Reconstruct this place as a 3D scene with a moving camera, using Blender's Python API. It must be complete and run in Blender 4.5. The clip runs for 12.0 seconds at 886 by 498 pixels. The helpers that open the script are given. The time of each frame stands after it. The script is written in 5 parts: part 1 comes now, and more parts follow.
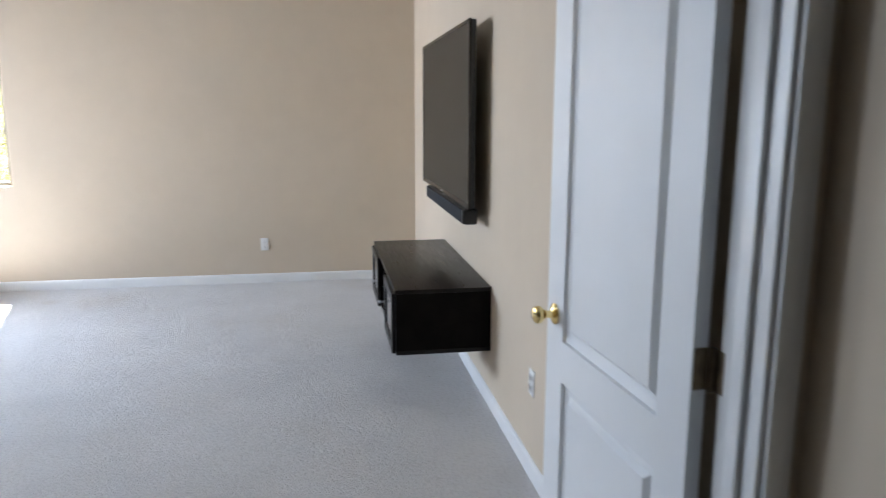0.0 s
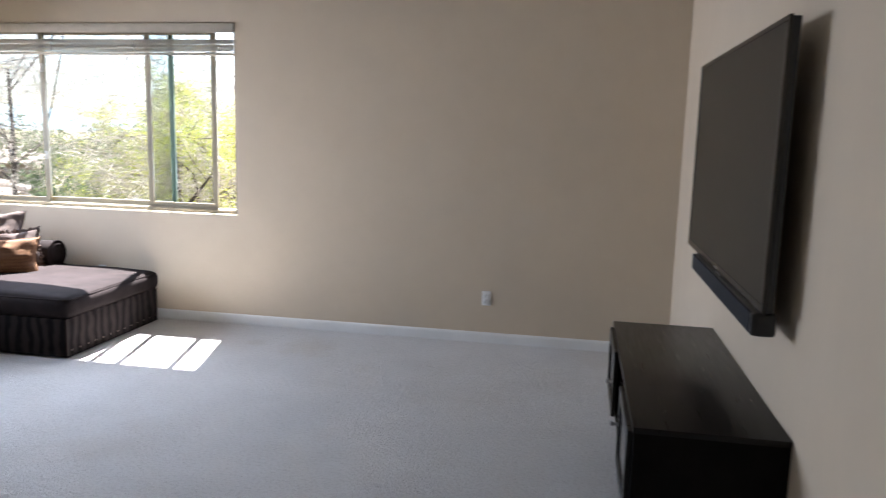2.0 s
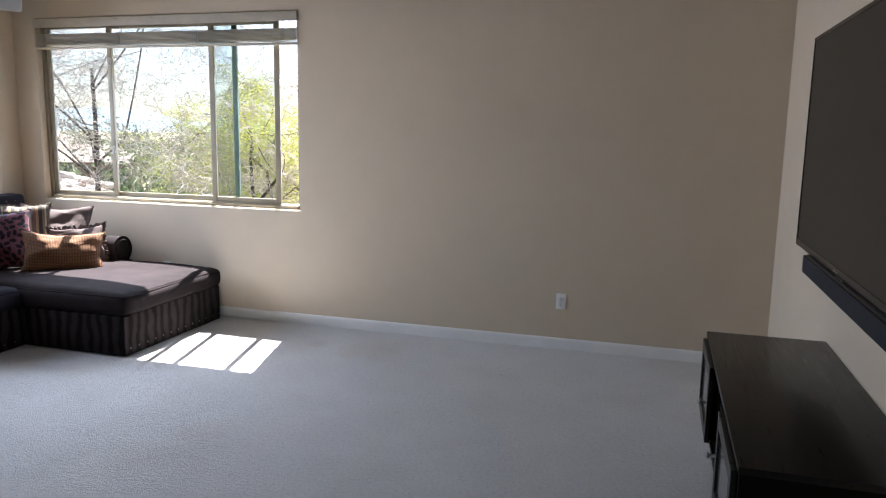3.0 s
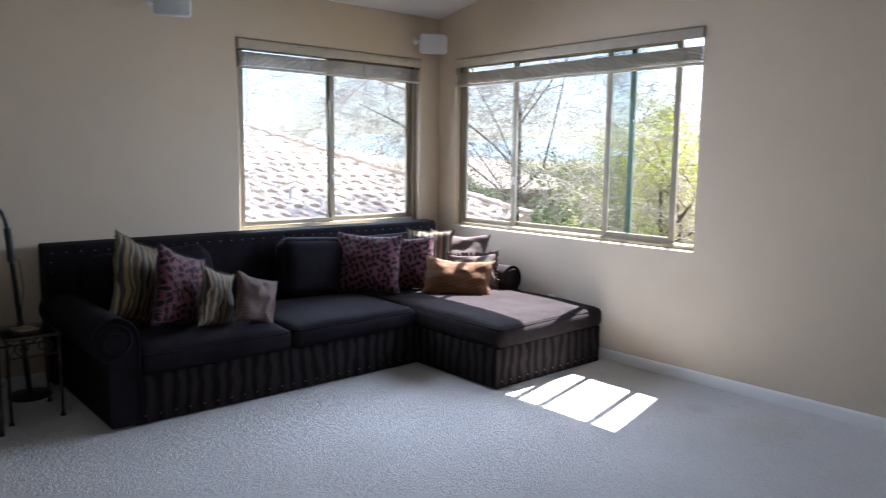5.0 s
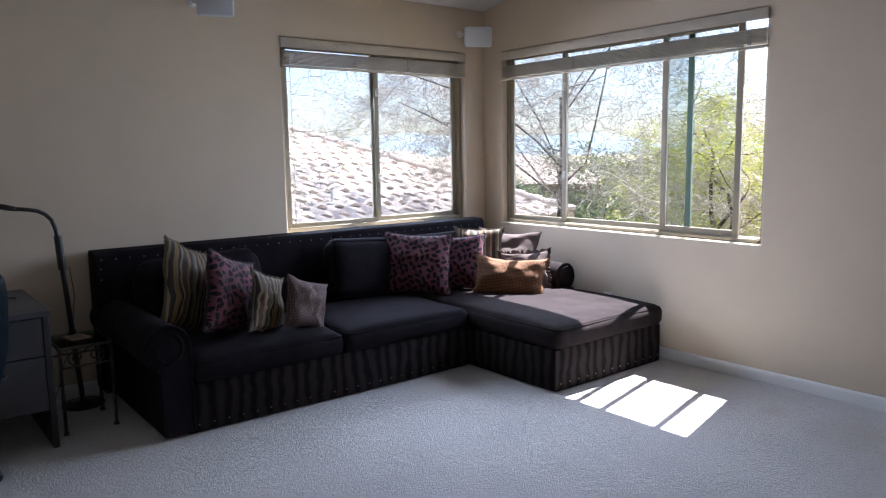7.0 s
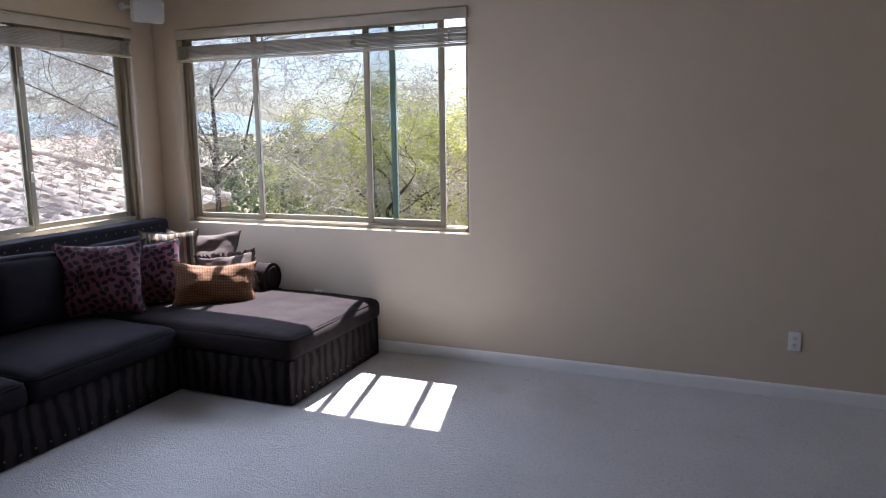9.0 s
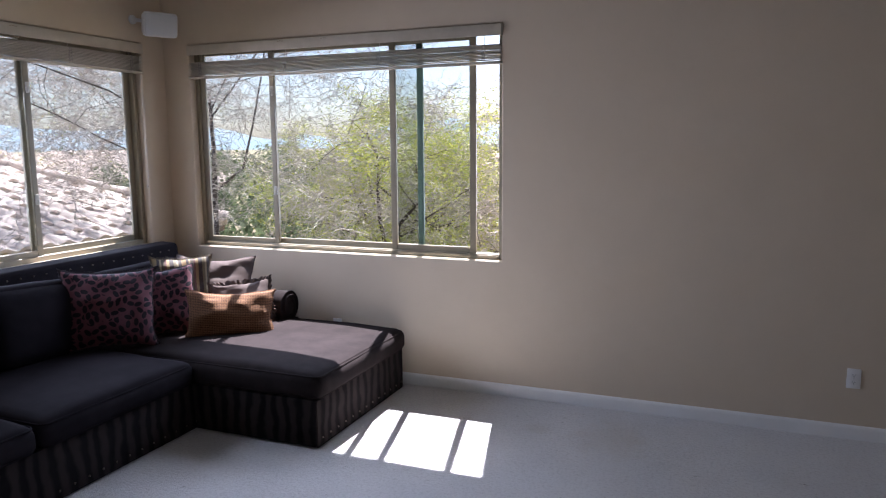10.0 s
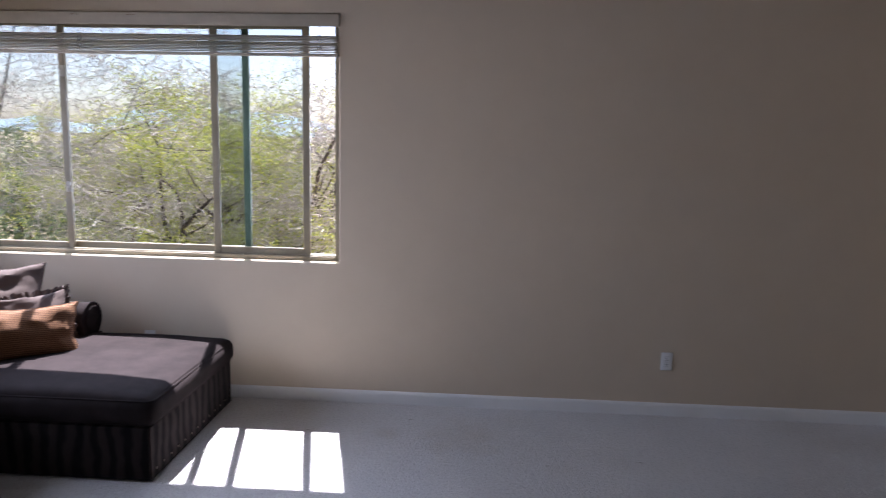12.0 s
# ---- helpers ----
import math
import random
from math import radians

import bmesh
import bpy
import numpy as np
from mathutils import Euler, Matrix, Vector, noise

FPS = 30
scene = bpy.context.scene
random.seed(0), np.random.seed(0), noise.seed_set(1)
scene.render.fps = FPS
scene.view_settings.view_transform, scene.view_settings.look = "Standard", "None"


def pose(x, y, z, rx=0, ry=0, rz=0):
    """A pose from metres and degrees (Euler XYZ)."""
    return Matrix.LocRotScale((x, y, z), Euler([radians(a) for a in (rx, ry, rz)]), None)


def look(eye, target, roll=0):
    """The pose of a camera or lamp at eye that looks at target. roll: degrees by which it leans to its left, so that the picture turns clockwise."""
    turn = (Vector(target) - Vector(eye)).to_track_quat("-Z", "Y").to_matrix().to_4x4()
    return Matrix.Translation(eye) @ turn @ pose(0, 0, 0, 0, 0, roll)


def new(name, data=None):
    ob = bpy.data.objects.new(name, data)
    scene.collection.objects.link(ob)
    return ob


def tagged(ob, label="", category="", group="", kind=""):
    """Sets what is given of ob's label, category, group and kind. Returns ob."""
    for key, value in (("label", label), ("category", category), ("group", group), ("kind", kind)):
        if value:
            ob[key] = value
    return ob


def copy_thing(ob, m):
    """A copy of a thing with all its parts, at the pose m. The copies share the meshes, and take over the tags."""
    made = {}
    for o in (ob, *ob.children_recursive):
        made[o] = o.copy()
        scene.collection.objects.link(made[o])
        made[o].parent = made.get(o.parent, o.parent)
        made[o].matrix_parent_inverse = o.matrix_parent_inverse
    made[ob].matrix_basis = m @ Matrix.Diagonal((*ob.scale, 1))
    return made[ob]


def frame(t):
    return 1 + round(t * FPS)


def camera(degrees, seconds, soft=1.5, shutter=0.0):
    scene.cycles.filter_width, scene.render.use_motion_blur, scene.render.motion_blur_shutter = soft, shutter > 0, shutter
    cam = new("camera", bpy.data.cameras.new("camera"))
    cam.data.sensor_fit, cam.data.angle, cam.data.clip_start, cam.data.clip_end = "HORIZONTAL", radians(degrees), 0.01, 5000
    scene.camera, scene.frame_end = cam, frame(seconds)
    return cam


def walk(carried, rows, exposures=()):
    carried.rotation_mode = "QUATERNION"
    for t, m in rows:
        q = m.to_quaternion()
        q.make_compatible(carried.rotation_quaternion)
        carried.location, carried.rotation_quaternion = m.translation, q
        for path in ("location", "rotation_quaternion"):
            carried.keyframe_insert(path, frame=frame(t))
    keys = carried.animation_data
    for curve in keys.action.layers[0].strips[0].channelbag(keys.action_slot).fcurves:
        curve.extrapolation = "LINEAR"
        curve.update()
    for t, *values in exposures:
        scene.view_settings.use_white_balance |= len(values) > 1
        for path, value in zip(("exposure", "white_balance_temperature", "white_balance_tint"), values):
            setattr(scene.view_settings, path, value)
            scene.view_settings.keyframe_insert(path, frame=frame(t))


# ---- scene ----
cam = camera(62.5, 12.0, 1.1, 0.3)
PATH = [
    (0, (0.423, -0.278, 1.553), (0.745, 1.662, 1.185), 0.1),
    (0.3, (0.428, -0.041, 1.581), (0.579, 1.915, 1.194), 0.4),
    (0.5, (0.45, 0.12, 1.593), (0.495, 2.08, 1.196), 0.6),
    (1, (0.437, 0.429, 1.622), (0.407, 2.402, 1.293), 1.2),
    (1.5, (0.473, 0.676, 1.603), (0.386, 2.653, 1.313), 1.0),
    (2, (0.551, 0.919, 1.612), (0.196, 2.863, 1.306), 1.5),
    (2.5, (0.533, 1.15, 1.519), (-0.048, 3.039, 1.212), 1.2),
    (2.7, (0.516, 1.199, 1.538), (-0.037, 3.095, 1.224), 1.0),
    (4.3, (0.535, 1.790, 1.580), (-0.459, 3.508, 1.338), 0.2),
    (4.5, (0.507, 1.821, 1.598), (-0.666, 3.421, 1.351), -0.1),
    (5, (0.461, 1.871, 1.574), (-1.035, 3.175, 1.320), 0.6),
    (5.5, (0.475, 1.954, 1.569), (-1.135, 3.110, 1.300), 1.3),
    (6, (0.463, 1.944, 1.576), (-1.152, 3.093, 1.311), 0.4),
    (6.5, (0.423, 1.895, 1.577), (-1.172, 3.072, 1.313), -0.4),
    (6.7, (0.371, 1.892, 1.562), (-1.219, 3.077, 1.299), -0.6),
    (8.3, (-0.241, 1.801, 1.626), (-1.262, 3.493, 1.315), -2.0),
    (8.5, (-0.278, 1.770, 1.647), (-1.177, 3.526, 1.318), -1.8),
    (9, (-0.385, 1.784, 1.665), (-1.161, 3.598, 1.335), -0.9),
    (9.5, (-0.579, 1.928, 1.688), (-1.384, 3.735, 1.391), -0.7),
    (10, (-0.770, 1.932, 1.699), (-1.513, 3.767, 1.414), -0.5),
    (10.5, (-0.944, 1.884, 1.707), (-1.521, 3.774, 1.401), 0.5),
    (11, (-1.005, 1.924, 1.721), (-1.509, 3.835, 1.417), 1.6),
    (11.5, (-1.101, 1.965, 1.713), (-1.510, 3.900, 1.419), 1.6),
    (12, (-1.259, 1.969, 1.739), (-1.383, 3.941, 1.433), 1.2),
]
EXPOSURES = [(0.0, 4.3, 5900, 11), (0.5, 3.65, 6150, 13), (1.0, 3.5, 6250, 14), (1.5, 3.6, 6150, 14), (2.5, 3.25, 6000, 14), (4.5, 3.0, 5800, 14), (5.5, 3.1, 5700, 14), (6.5, 2.95, 5700, 16), (8.5, 2.52, 5750, 19), (9.5, 2.45, 5800, 20), (12.0, 2.4, 5800, 22)]
walk(cam, [(t, look(eye, target, roll)) for t, eye, target, roll in PATH], EXPOSURES)

# ---- world, sun, light ----
SUN_DIR = Vector((-0.242, 1.0, 1.75)).normalized()
world = bpy.data.worlds.new("sky_world")
scene.world = world
world.use_nodes = True
wn = world.node_tree.nodes
sky = wn.new("ShaderNodeTexSky")
sky.sky_type, sky.sun_disc = "NISHITA", False
sky.sun_elevation = math.asin(SUN_DIR.z)
sky.sun_rotation = math.atan2(SUN_DIR.x, SUN_DIR.y)
sky.altitude, sky.dust_density = 700, 3.0
wn["Background"].inputs["Strength"].default_value = 0.052
world.node_tree.links.new(sky.outputs[0], wn["Background"].inputs["Color"])
sun_data = bpy.data.lights.new("sun", "SUN")
sun_data.energy, sun_data.angle, sun_data.color = 5.0, radians(0.6), (1.0, 0.95, 0.88)
sun_ob = new("sun", sun_data)
sun_ob.matrix_world = look(SUN_DIR * 40, (0, 0, 0))


def window_light(name, size_x, size_y, eye, target, power):
    data = bpy.data.lights.new(name, "AREA")
    data.shape, data.size, data.size_y = "RECTANGLE", size_x, size_y
    data.energy, data.color, data.spread = power, (0.78, 0.87, 1.0), radians(112)
    ob = new(name, data)
    ob.matrix_world = look(eye, target)
    return ob


# the sky's light through the two window openings
window_light("sky_light_north", 2.3, 1.1, (-3.44, 6.72, 1.58), (-3.44, 5.0, 1.05), 5.2)
window_light("sky_light_west", 1.65, 1.1, (-5.14, 5.37, 1.60), (-3.5, 5.30, 1.20), 6.0)


# ---- materials ----
class Mat:
    """A node material with a principled shader and short helpers."""

    def __init__(self, name, color=(0.5, 0.5, 0.5), rough=0.6, metal=0.0, spec=0.5):
        self.m = bpy.data.materials.new(name)
        self.m.use_nodes = True
        self.t = self.m.node_tree
        self.b = self.t.nodes["Principled BSDF"]
        self.b.inputs["Base Color"].default_value = (*color, 1)
        self.b.inputs["Roughness"].default_value = rough
        self.b.inputs["Metallic"].default_value = metal
        self.b.inputs["Specular IOR Level"].default_value = spec
        self.coord = None

    def node(self, kind, **values):
        n = self.t.nodes.new(kind)
        for key, value in values.items():
            n.inputs[key.replace("_", " ")].default_value = value
        return n

    def link(self, a, b):
        self.t.links.new(a, b)

    def place(self):
        if self.coord is None:
            self.coord = self.node("ShaderNodeTexCoord")
        return self.coord.outputs["Object"]

    def scaled(self, x, y, z, turn=(0, 0, 0)):
        mp = self.node("ShaderNodeMapping")
        mp.inputs["Scale"].default_value = (x, y, z)
        mp.inputs["Rotation"].default_value = turn
        self.link(self.place(), mp.inputs["Vector"])
        return mp.outputs[0]

    def noise(self, scale, detail=4.0, rough=0.55, where=None):
        n = self.node("ShaderNodeTexNoise", Scale=scale, Detail=detail, Roughness=rough)
        self.link(where or self.place(), n.inputs["Vector"])
        return n.outputs["Fac"]

    def math(self, op, a, b=0.0, clamp=False):
        n = self.t.nodes.new("ShaderNodeMath")
        n.operation, n.use_clamp = op, clamp
        for i, v in enumerate((a, b)):
            if isinstance(v, (int, float)):
                n.inputs[i].default_value = v
            else:
                self.link(v, n.inputs[i])
        return n.outputs[0]

    def ramp(self, fac, stops, constant=False):
        n = self.t.nodes.new("ShaderNodeValToRGB")
        if constant:
            n.color_ramp.interpolation = "CONSTANT"
        while len(n.color_ramp.elements) < len(stops):
            n.color_ramp.elements.new(0.5)
        for e, (p, c) in zip(n.color_ramp.elements, stops):
            e.position = p
            e.color = (*c, 1) if len(c) == 3 else c
        self.link(fac, n.inputs[0])
        return n.outputs[0]

    def mix(self, fac, a, b, kind="MIX"):
        n = self.t.nodes.new("ShaderNodeMix")
        n.data_type, n.blend_type = "RGBA", kind
        for sock, v in ((n.inputs[0], fac), (n.inputs[6], a), (n.inputs[7], b)):
            if isinstance(v, (int, float)):
                sock.default_value = v
            elif isinstance(v, tuple):
                sock.default_value = (*v, 1)
            else:
                self.link(v, sock)
        return n.outputs[2]

    def color(self, sock):
        self.link(sock, self.b.inputs["Base Color"])
        return self

    def rough(self, sock):
        self.link(sock, self.b.inputs["Roughness"])
        return self

    def bump(self, height, strength=0.3, distance=0.01):
        n = self.node("ShaderNodeBump", Strength=strength, Distance=distance)
        self.link(height, n.inputs["Height"])
        self.link(n.outputs[0], self.b.inputs["Normal"])
        return self


def mottled(name, c1, c2, scale, rough=0.6, metal=0.0, bump=0.0, bscale=None, spec=0.5, dist=0.004):
    m = Mat(name, c1, rough, metal, spec)
    f = m.noise(scale, 5)
    m.color(m.ramp(f, [(0.35, c1), (0.65, c2)]))
    if bump:
        m.bump(m.noise(bscale or scale * 3, 4), bump, dist)
    return m


def wall_paint():
    m = Mat("beige_wall_paint", (0.50, 0.44, 0.36), 0.75, spec=0.25)
    big = m.noise(0.7, 3)
    base = m.ramp(big, [(0.3, (0.575, 0.485, 0.370)), (0.7, (0.615, 0.520, 0.398))])
    m.color(m.mix(0.35, base, m.ramp(m.noise(5, 4), [(0.3, (0.555, 0.467, 0.356)), (0.7, (0.615, 0.524, 0.404))])))
    h = m.math("ADD", m.math("MULTIPLY", m.noise(26, 3), 0.7), m.math("MULTIPLY", m.noise(150, 3), 0.3))
    m.bump(m.ramp(h, [(0.40, (0, 0, 0)), (0.62, (1, 1, 1))]), 0.10, 0.004)
    return m.m


def carpet_mat():
    m = Mat("cream_cut_pile_carpet", (0.55, 0.52, 0.48), 0.95, spec=0.1)
    tuft = m.node("ShaderNodeTexVoronoi", Scale=140)
    m.link(m.place(), tuft.inputs["Vector"])
    fine = m.noise(260, 3)
    patch = m.noise(2.2, 4, 0.6)
    wear = m.noise(0.9, 3)
    base = m.ramp(patch, [(0.3, (0.75, 0.735, 0.73)), (0.7, (0.83, 0.815, 0.81))])
    base = m.mix(m.math("MULTIPLY", m.ramp(wear, [(0.56, (0, 0, 0)), (0.72, (1, 1, 1))]), 0.25), base, (0.55, 0.47, 0.37))
    for sx, sy, size, depth in ((-1.38, 6.0, 0.28, 0.28), (-1.82, 6.03, 0.10, 0.22), (-1.65, 4.42, 0.18, 0.10)):
        gap = m.t.nodes.new("ShaderNodeVectorMath")
        gap.operation = "DISTANCE"
        m.link(m.place(), gap.inputs[0])
        gap.inputs[1].default_value = (sx, sy, 0)
        blot = m.math("ADD", gap.outputs["Value"], m.math("MULTIPLY", m.math("SUBTRACT", m.noise(9, 4, 0.6), 0.5), size * 1.4))
        stain = m.ramp(blot, [(0.0, (depth,) * 3), (size * 0.5, (depth * 0.7,) * 3), (size, (0, 0, 0))])
        base = m.mix(stain, base, (0.50, 0.41, 0.29))
    base = m.mix(0.55, base, m.ramp(fine, [(0.3, (0.45, 0.43, 0.41)), (0.65, (0.70, 0.69, 0.68))]), "OVERLAY")
    pits = m.ramp(m.noise(14, 5, 0.75, m.scaled(0.6, 1.5, 1)), [(0.29, (0.50, 0.47, 0.44)), (0.34, (1, 1, 1))])
    clump = m.noise(58, 4, 0.7)
    # shadow specks in the hollows of the pile, put into the colour
    pile_shade = m.ramp(clump, [(0.33, (0.81, 0.805, 0.80)), (0.50, (0.97, 0.97, 0.965)), (0.66, (1, 1, 1))])
    m.color(m.mix(1.0, m.mix(1.0, base, pits, "MULTIPLY"), pile_shade, "MULTIPLY"))
    low = m.math("ADD", m.noise(18, 4), m.math("MULTIPLY", clump, 1.1))
    h = m.math("ADD", m.math("ADD", m.math("MULTIPLY", tuft.outputs["Distance"], 0.5), m.math("MULTIPLY", fine, 0.4)), m.math("MULTIPLY", low, 0.9))
    m.bump(h, 0.95, 0.018)
    m.b.inputs["Sheen Weight"].default_value = 0.3
    return m.m


def velvet(name, c1, c2, sheen=0.6):
    m = Mat(name, c1, 0.9, spec=0.06)
    f = m.noise(5, 5, 0.6)
    m.color(m.ramp(f, [(0.32, c1), (0.68, c2)]))
    m.bump(m.noise(420, 2), 0.15, 0.001)
    m.b.inputs["Sheen Weight"].default_value = sheen * 0.25
    m.b.inputs["Sheen Roughness"].default_value = 0.45
    m.b.inputs["Sheen Tint"].default_value = (0.75, 0.62, 0.58, 1)
    return m.m


def flame_stripe(name, axis):
    """Dark velvet with wavering upright bands, across axis 0 (x) or 1 (y)."""
    m = Mat(name, (0.03, 0.024, 0.022), 0.9, spec=0.06)
    sep = m.node("ShaderNodeSeparateXYZ")
    m.link(m.place(), sep.inputs[0])
    along = sep.outputs[axis]
    wob = m.math("MULTIPLY", m.noise(5.5, 2), 0.10)
    s = m.math("FRACT", m.math("MULTIPLY", m.math("ADD", along, wob), 11.5))
    tri = m.math("ABSOLUTE", m.math("SUBTRACT", s, 0.5))
    band = m.ramp(tri, [(0.16, (0.033, 0.025, 0.024)), (0.36, (0.006, 0.005, 0.006))])
    m.color(m.mix(0.25, band, m.ramp(m.noise(9, 4), [(0.3, (0.008, 0.007, 0.008)), (0.7, (0.030, 0.025, 0.023))])))
    m.bump(m.math("ADD", m.math("MULTIPLY", tri, -1.0), m.math("MULTIPLY", m.noise(300, 2), 0.1)), 0.5, 0.004)
    m.b.inputs["Sheen Weight"].default_value = 0.02
    return m.m


def glass_mat(name, tint):
    m = bpy.data.materials.new(name)
    m.use_nodes = True
    t = m.node_tree
    t.nodes.remove(t.nodes["Principled BSDF"])
    tr, gl, mx, fr = (t.nodes.new(k) for k in ("ShaderNodeBsdfTransparent", "ShaderNodeBsdfGlossy", "ShaderNodeMixShader", "ShaderNodeFresnel"))
    tr.inputs["Color"].default_value = (*tint, 1)
    gl.inputs["Roughness"].default_value = 0.02
    fr.inputs["IOR"].default_value = 1.10
    t.links.new(fr.outputs[0], mx.inputs[0])
    t.links.new(tr.outputs[0], mx.inputs[1])
    t.links.new(gl.outputs[0], mx.inputs[2])
    t.links.new(mx.outputs[0], t.nodes["Material Output"].inputs["Surface"])
    return m


WALL = wall_paint()
CEIL = mottled("white_ceiling_paint", (0.62, 0.61, 0.59), (0.67, 0.66, 0.64), 3, 0.85, bump=0.2, bscale=60).m
CARPET = carpet_mat()
TRIM = mottled("white_trim_paint", (0.74, 0.74, 0.73), (0.80, 0.80, 0.79), 2.5, 0.38, bump=0.05, bscale=40).m
DOOR_PAINT = mottled("white_door_paint", (0.76, 0.77, 0.77), (0.81, 0.82, 0.82), 1.6, 0.5, bump=0.06, bscale=55).m
VINYL = mottled("tan_window_vinyl", (0.26, 0.225, 0.155), (0.31, 0.27, 0.19), 6, 0.45).m
# green cast of the pane in front is put into this vinyl's colour
VINYL_GREEN = mottled("tan_vinyl_behind_glass", (0.10, 0.155, 0.115), (0.13, 0.19, 0.14), 6, 0.45).m
GLASS = glass_mat("window_glass", (0.79, 0.815, 0.815))
BLIND = mottled("ivory_faux_wood_blind", (0.45, 0.405, 0.33), (0.52, 0.47, 0.39), 8, 0.5, bump=0.05).m
CORD = mottled("ivory_cord", (0.55, 0.52, 0.46), (0.62, 0.58, 0.52), 60, 0.8).m
LATCH = mottled("pale_latch_plastic", (0.50, 0.47, 0.41), (0.58, 0.55, 0.49), 30, 0.35).m
TAPE = mottled("grey_ladder_cord", (0.30, 0.28, 0.26), (0.40, 0.37, 0.34), 90, 0.9).m


def espresso():
    m = Mat("espresso_wood_veneer", (0.028, 0.019, 0.014), 0.28, spec=0.26)
    g = m.noise(3.0, 6, 0.6, m.scaled(26, 1.2, 26))
    m.color(m.ramp(g, [(0.3, (0.007, 0.005, 0.004)), (0.7, (0.013, 0.010, 0.008))]))
    m.rough(m.ramp(g, [(0.3, (0.26,) * 3), (0.7, (0.36,) * 3)]))
    m.bump(g, 0.06, 0.001)
    return m.m


ESPRESSO = espresso()
# darker, duller espresso copy; the near side panel's shade is put into the colour
ESPRESSO_SHADED = mottled("shaded_matt_espresso", (0.006, 0.005, 0.0045), (0.010, 0.008, 0.007), 9, 0.6, spec=0.06).m
BLACK_PLASTIC = mottled("black_plastic", (0.010, 0.010, 0.011), (0.016, 0.016, 0.017), 30, 0.38).m
BEZEL = mottled("dark_brown_gloss_bezel", (0.022, 0.018, 0.015), (0.028, 0.023, 0.019), 20, 0.25).m
SCREEN = Mat("matt_dark_screen", (0.024, 0.020, 0.015), 0.36, spec=0.28).m
FABRIC_BLACK = mottled("black_speaker_cloth", (0.008, 0.009, 0.012), (0.020, 0.021, 0.025), 700, 0.9, bump=0.3, bscale=900, dist=0.001).m
BRASS = mottled("polished_brass", (0.78, 0.58, 0.24), (0.86, 0.66, 0.30), 12, 0.16, 1.0).m
OLD_BRASS = mottled("tarnished_bronze_hinge", (0.12, 0.09, 0.06), (0.20, 0.15, 0.09), 25, 0.4, 1.0).m
STEEL = mottled("brushed_steel", (0.45, 0.45, 0.46), (0.58, 0.58, 0.58), 40, 0.3, 1.0).m
CAB_GLASS = Mat("smoked_cabinet_glass", (0.09, 0.085, 0.08), 0.12, spec=0.6).m
OUTLET_WHITE = mottled("white_outlet_plastic", (0.78, 0.78, 0.77), (0.82, 0.82, 0.81), 20, 0.3).m
DARK_SLOT = Mat("dark_slot", (0.02, 0.02, 0.02), 0.7).m
VELVET = velvet("charcoal_brown_velvet", (0.0085, 0.0070, 0.0088), (0.0165, 0.0135, 0.0165), 0.05)
# paler copy of the velvet: sunlight on chaise and north arm put into colour
VELVET_SUNLIT = velvet("sunlit_brown_velvet", (0.018, 0.0145, 0.0145), (0.031, 0.024, 0.024), 0.05)
FLAME_X = flame_stripe("flame_stripe_velvet_along_x", 0)
FLAME_Y = flame_stripe("flame_stripe_velvet_along_y", 1)
STUD = mottled("nickel_stud", (0.11, 0.09, 0.075), (0.18, 0.15, 0.12), 30, 0.4, 1.0).m


# ---- mesh helpers ----
def finish(name, bm, material, smooth=True):
    me = bpy.data.meshes.new(name)
    bmesh.ops.recalc_face_normals(bm, faces=bm.faces)
    bm.to_mesh(me)
    bm.free()
    for mat in material if isinstance(material, (list, tuple)) else [material]:
        me.materials.append(mat)
    if smooth:
        me.set_sharp_from_angle(angle=radians(38))
    return me


def part(name, bm, material, parent=None, label="", at=None, smooth=True):
    """Links a bmesh (or a ready mesh) as one mesh object under its thing."""
    me = bm if isinstance(bm, bpy.types.Mesh) else finish(name, bm, material, smooth)
    ob = new(name, me)
    if parent is not None:
        ob.parent = parent
    if at is not None:
        ob.matrix_basis = at
    return tagged(ob, label=label)


def thing(name, label, category, m=None, group="", kind=""):
    ob = new(name)
    ob.empty_display_size = 0.1
    if m is not None:
        ob.matrix_basis = m
    return tagged(ob, label, category, group, kind)


def box(x0, x1, y0, y1, z0, z1, bevel=0.0, seg=2, bm=None):
    bm = bm or bmesh.new()
    made = bmesh.ops.create_cube(bm, size=1.0)["verts"]
    for v in made:
        v.co = Vector(((x0 + x1) / 2 + v.co.x * (x1 - x0), (y0 + y1) / 2 + v.co.y * (y1 - y0), (z0 + z1) / 2 + v.co.z * (z1 - z0)))
    if bevel:
        edges = list({e for v in made for e in v.link_edges})
        bmesh.ops.bevel(bm, geom=edges, offset=bevel, segments=seg, profile=0.6, affect="EDGES")
    return bm


def turned(bm, m):
    bmesh.ops.transform(bm, matrix=m, verts=bm.verts)
    return bm


def lathe(profile, seg=20, bm=None, m=None):
    """A solid of revolution about z from (radius, height) pairs."""
    bm = bm or bmesh.new()
    rings = []
    for r, z in profile:
        if r < 1e-5:
            rings.append([bm.verts.new((0, 0, z))])
        else:
            rings.append([bm.verts.new((r * math.cos(2 * math.pi * i / seg), r * math.sin(2 * math.pi * i / seg), z)) for i in range(seg)])
    for a, b in zip(rings, rings[1:]):
        for i in range(seg):
            j = (i + 1) % seg
            q = [a[i % len(a)], a[j % len(a)], b[j % len(b)], b[i % len(b)]]
            q = list(dict.fromkeys(q))
            if len(q) > 2:
                bm.faces.new(q)
    if m is not None:
        bmesh.ops.transform(bm, matrix=m, verts=[v for r in rings for v in r])
    return bm


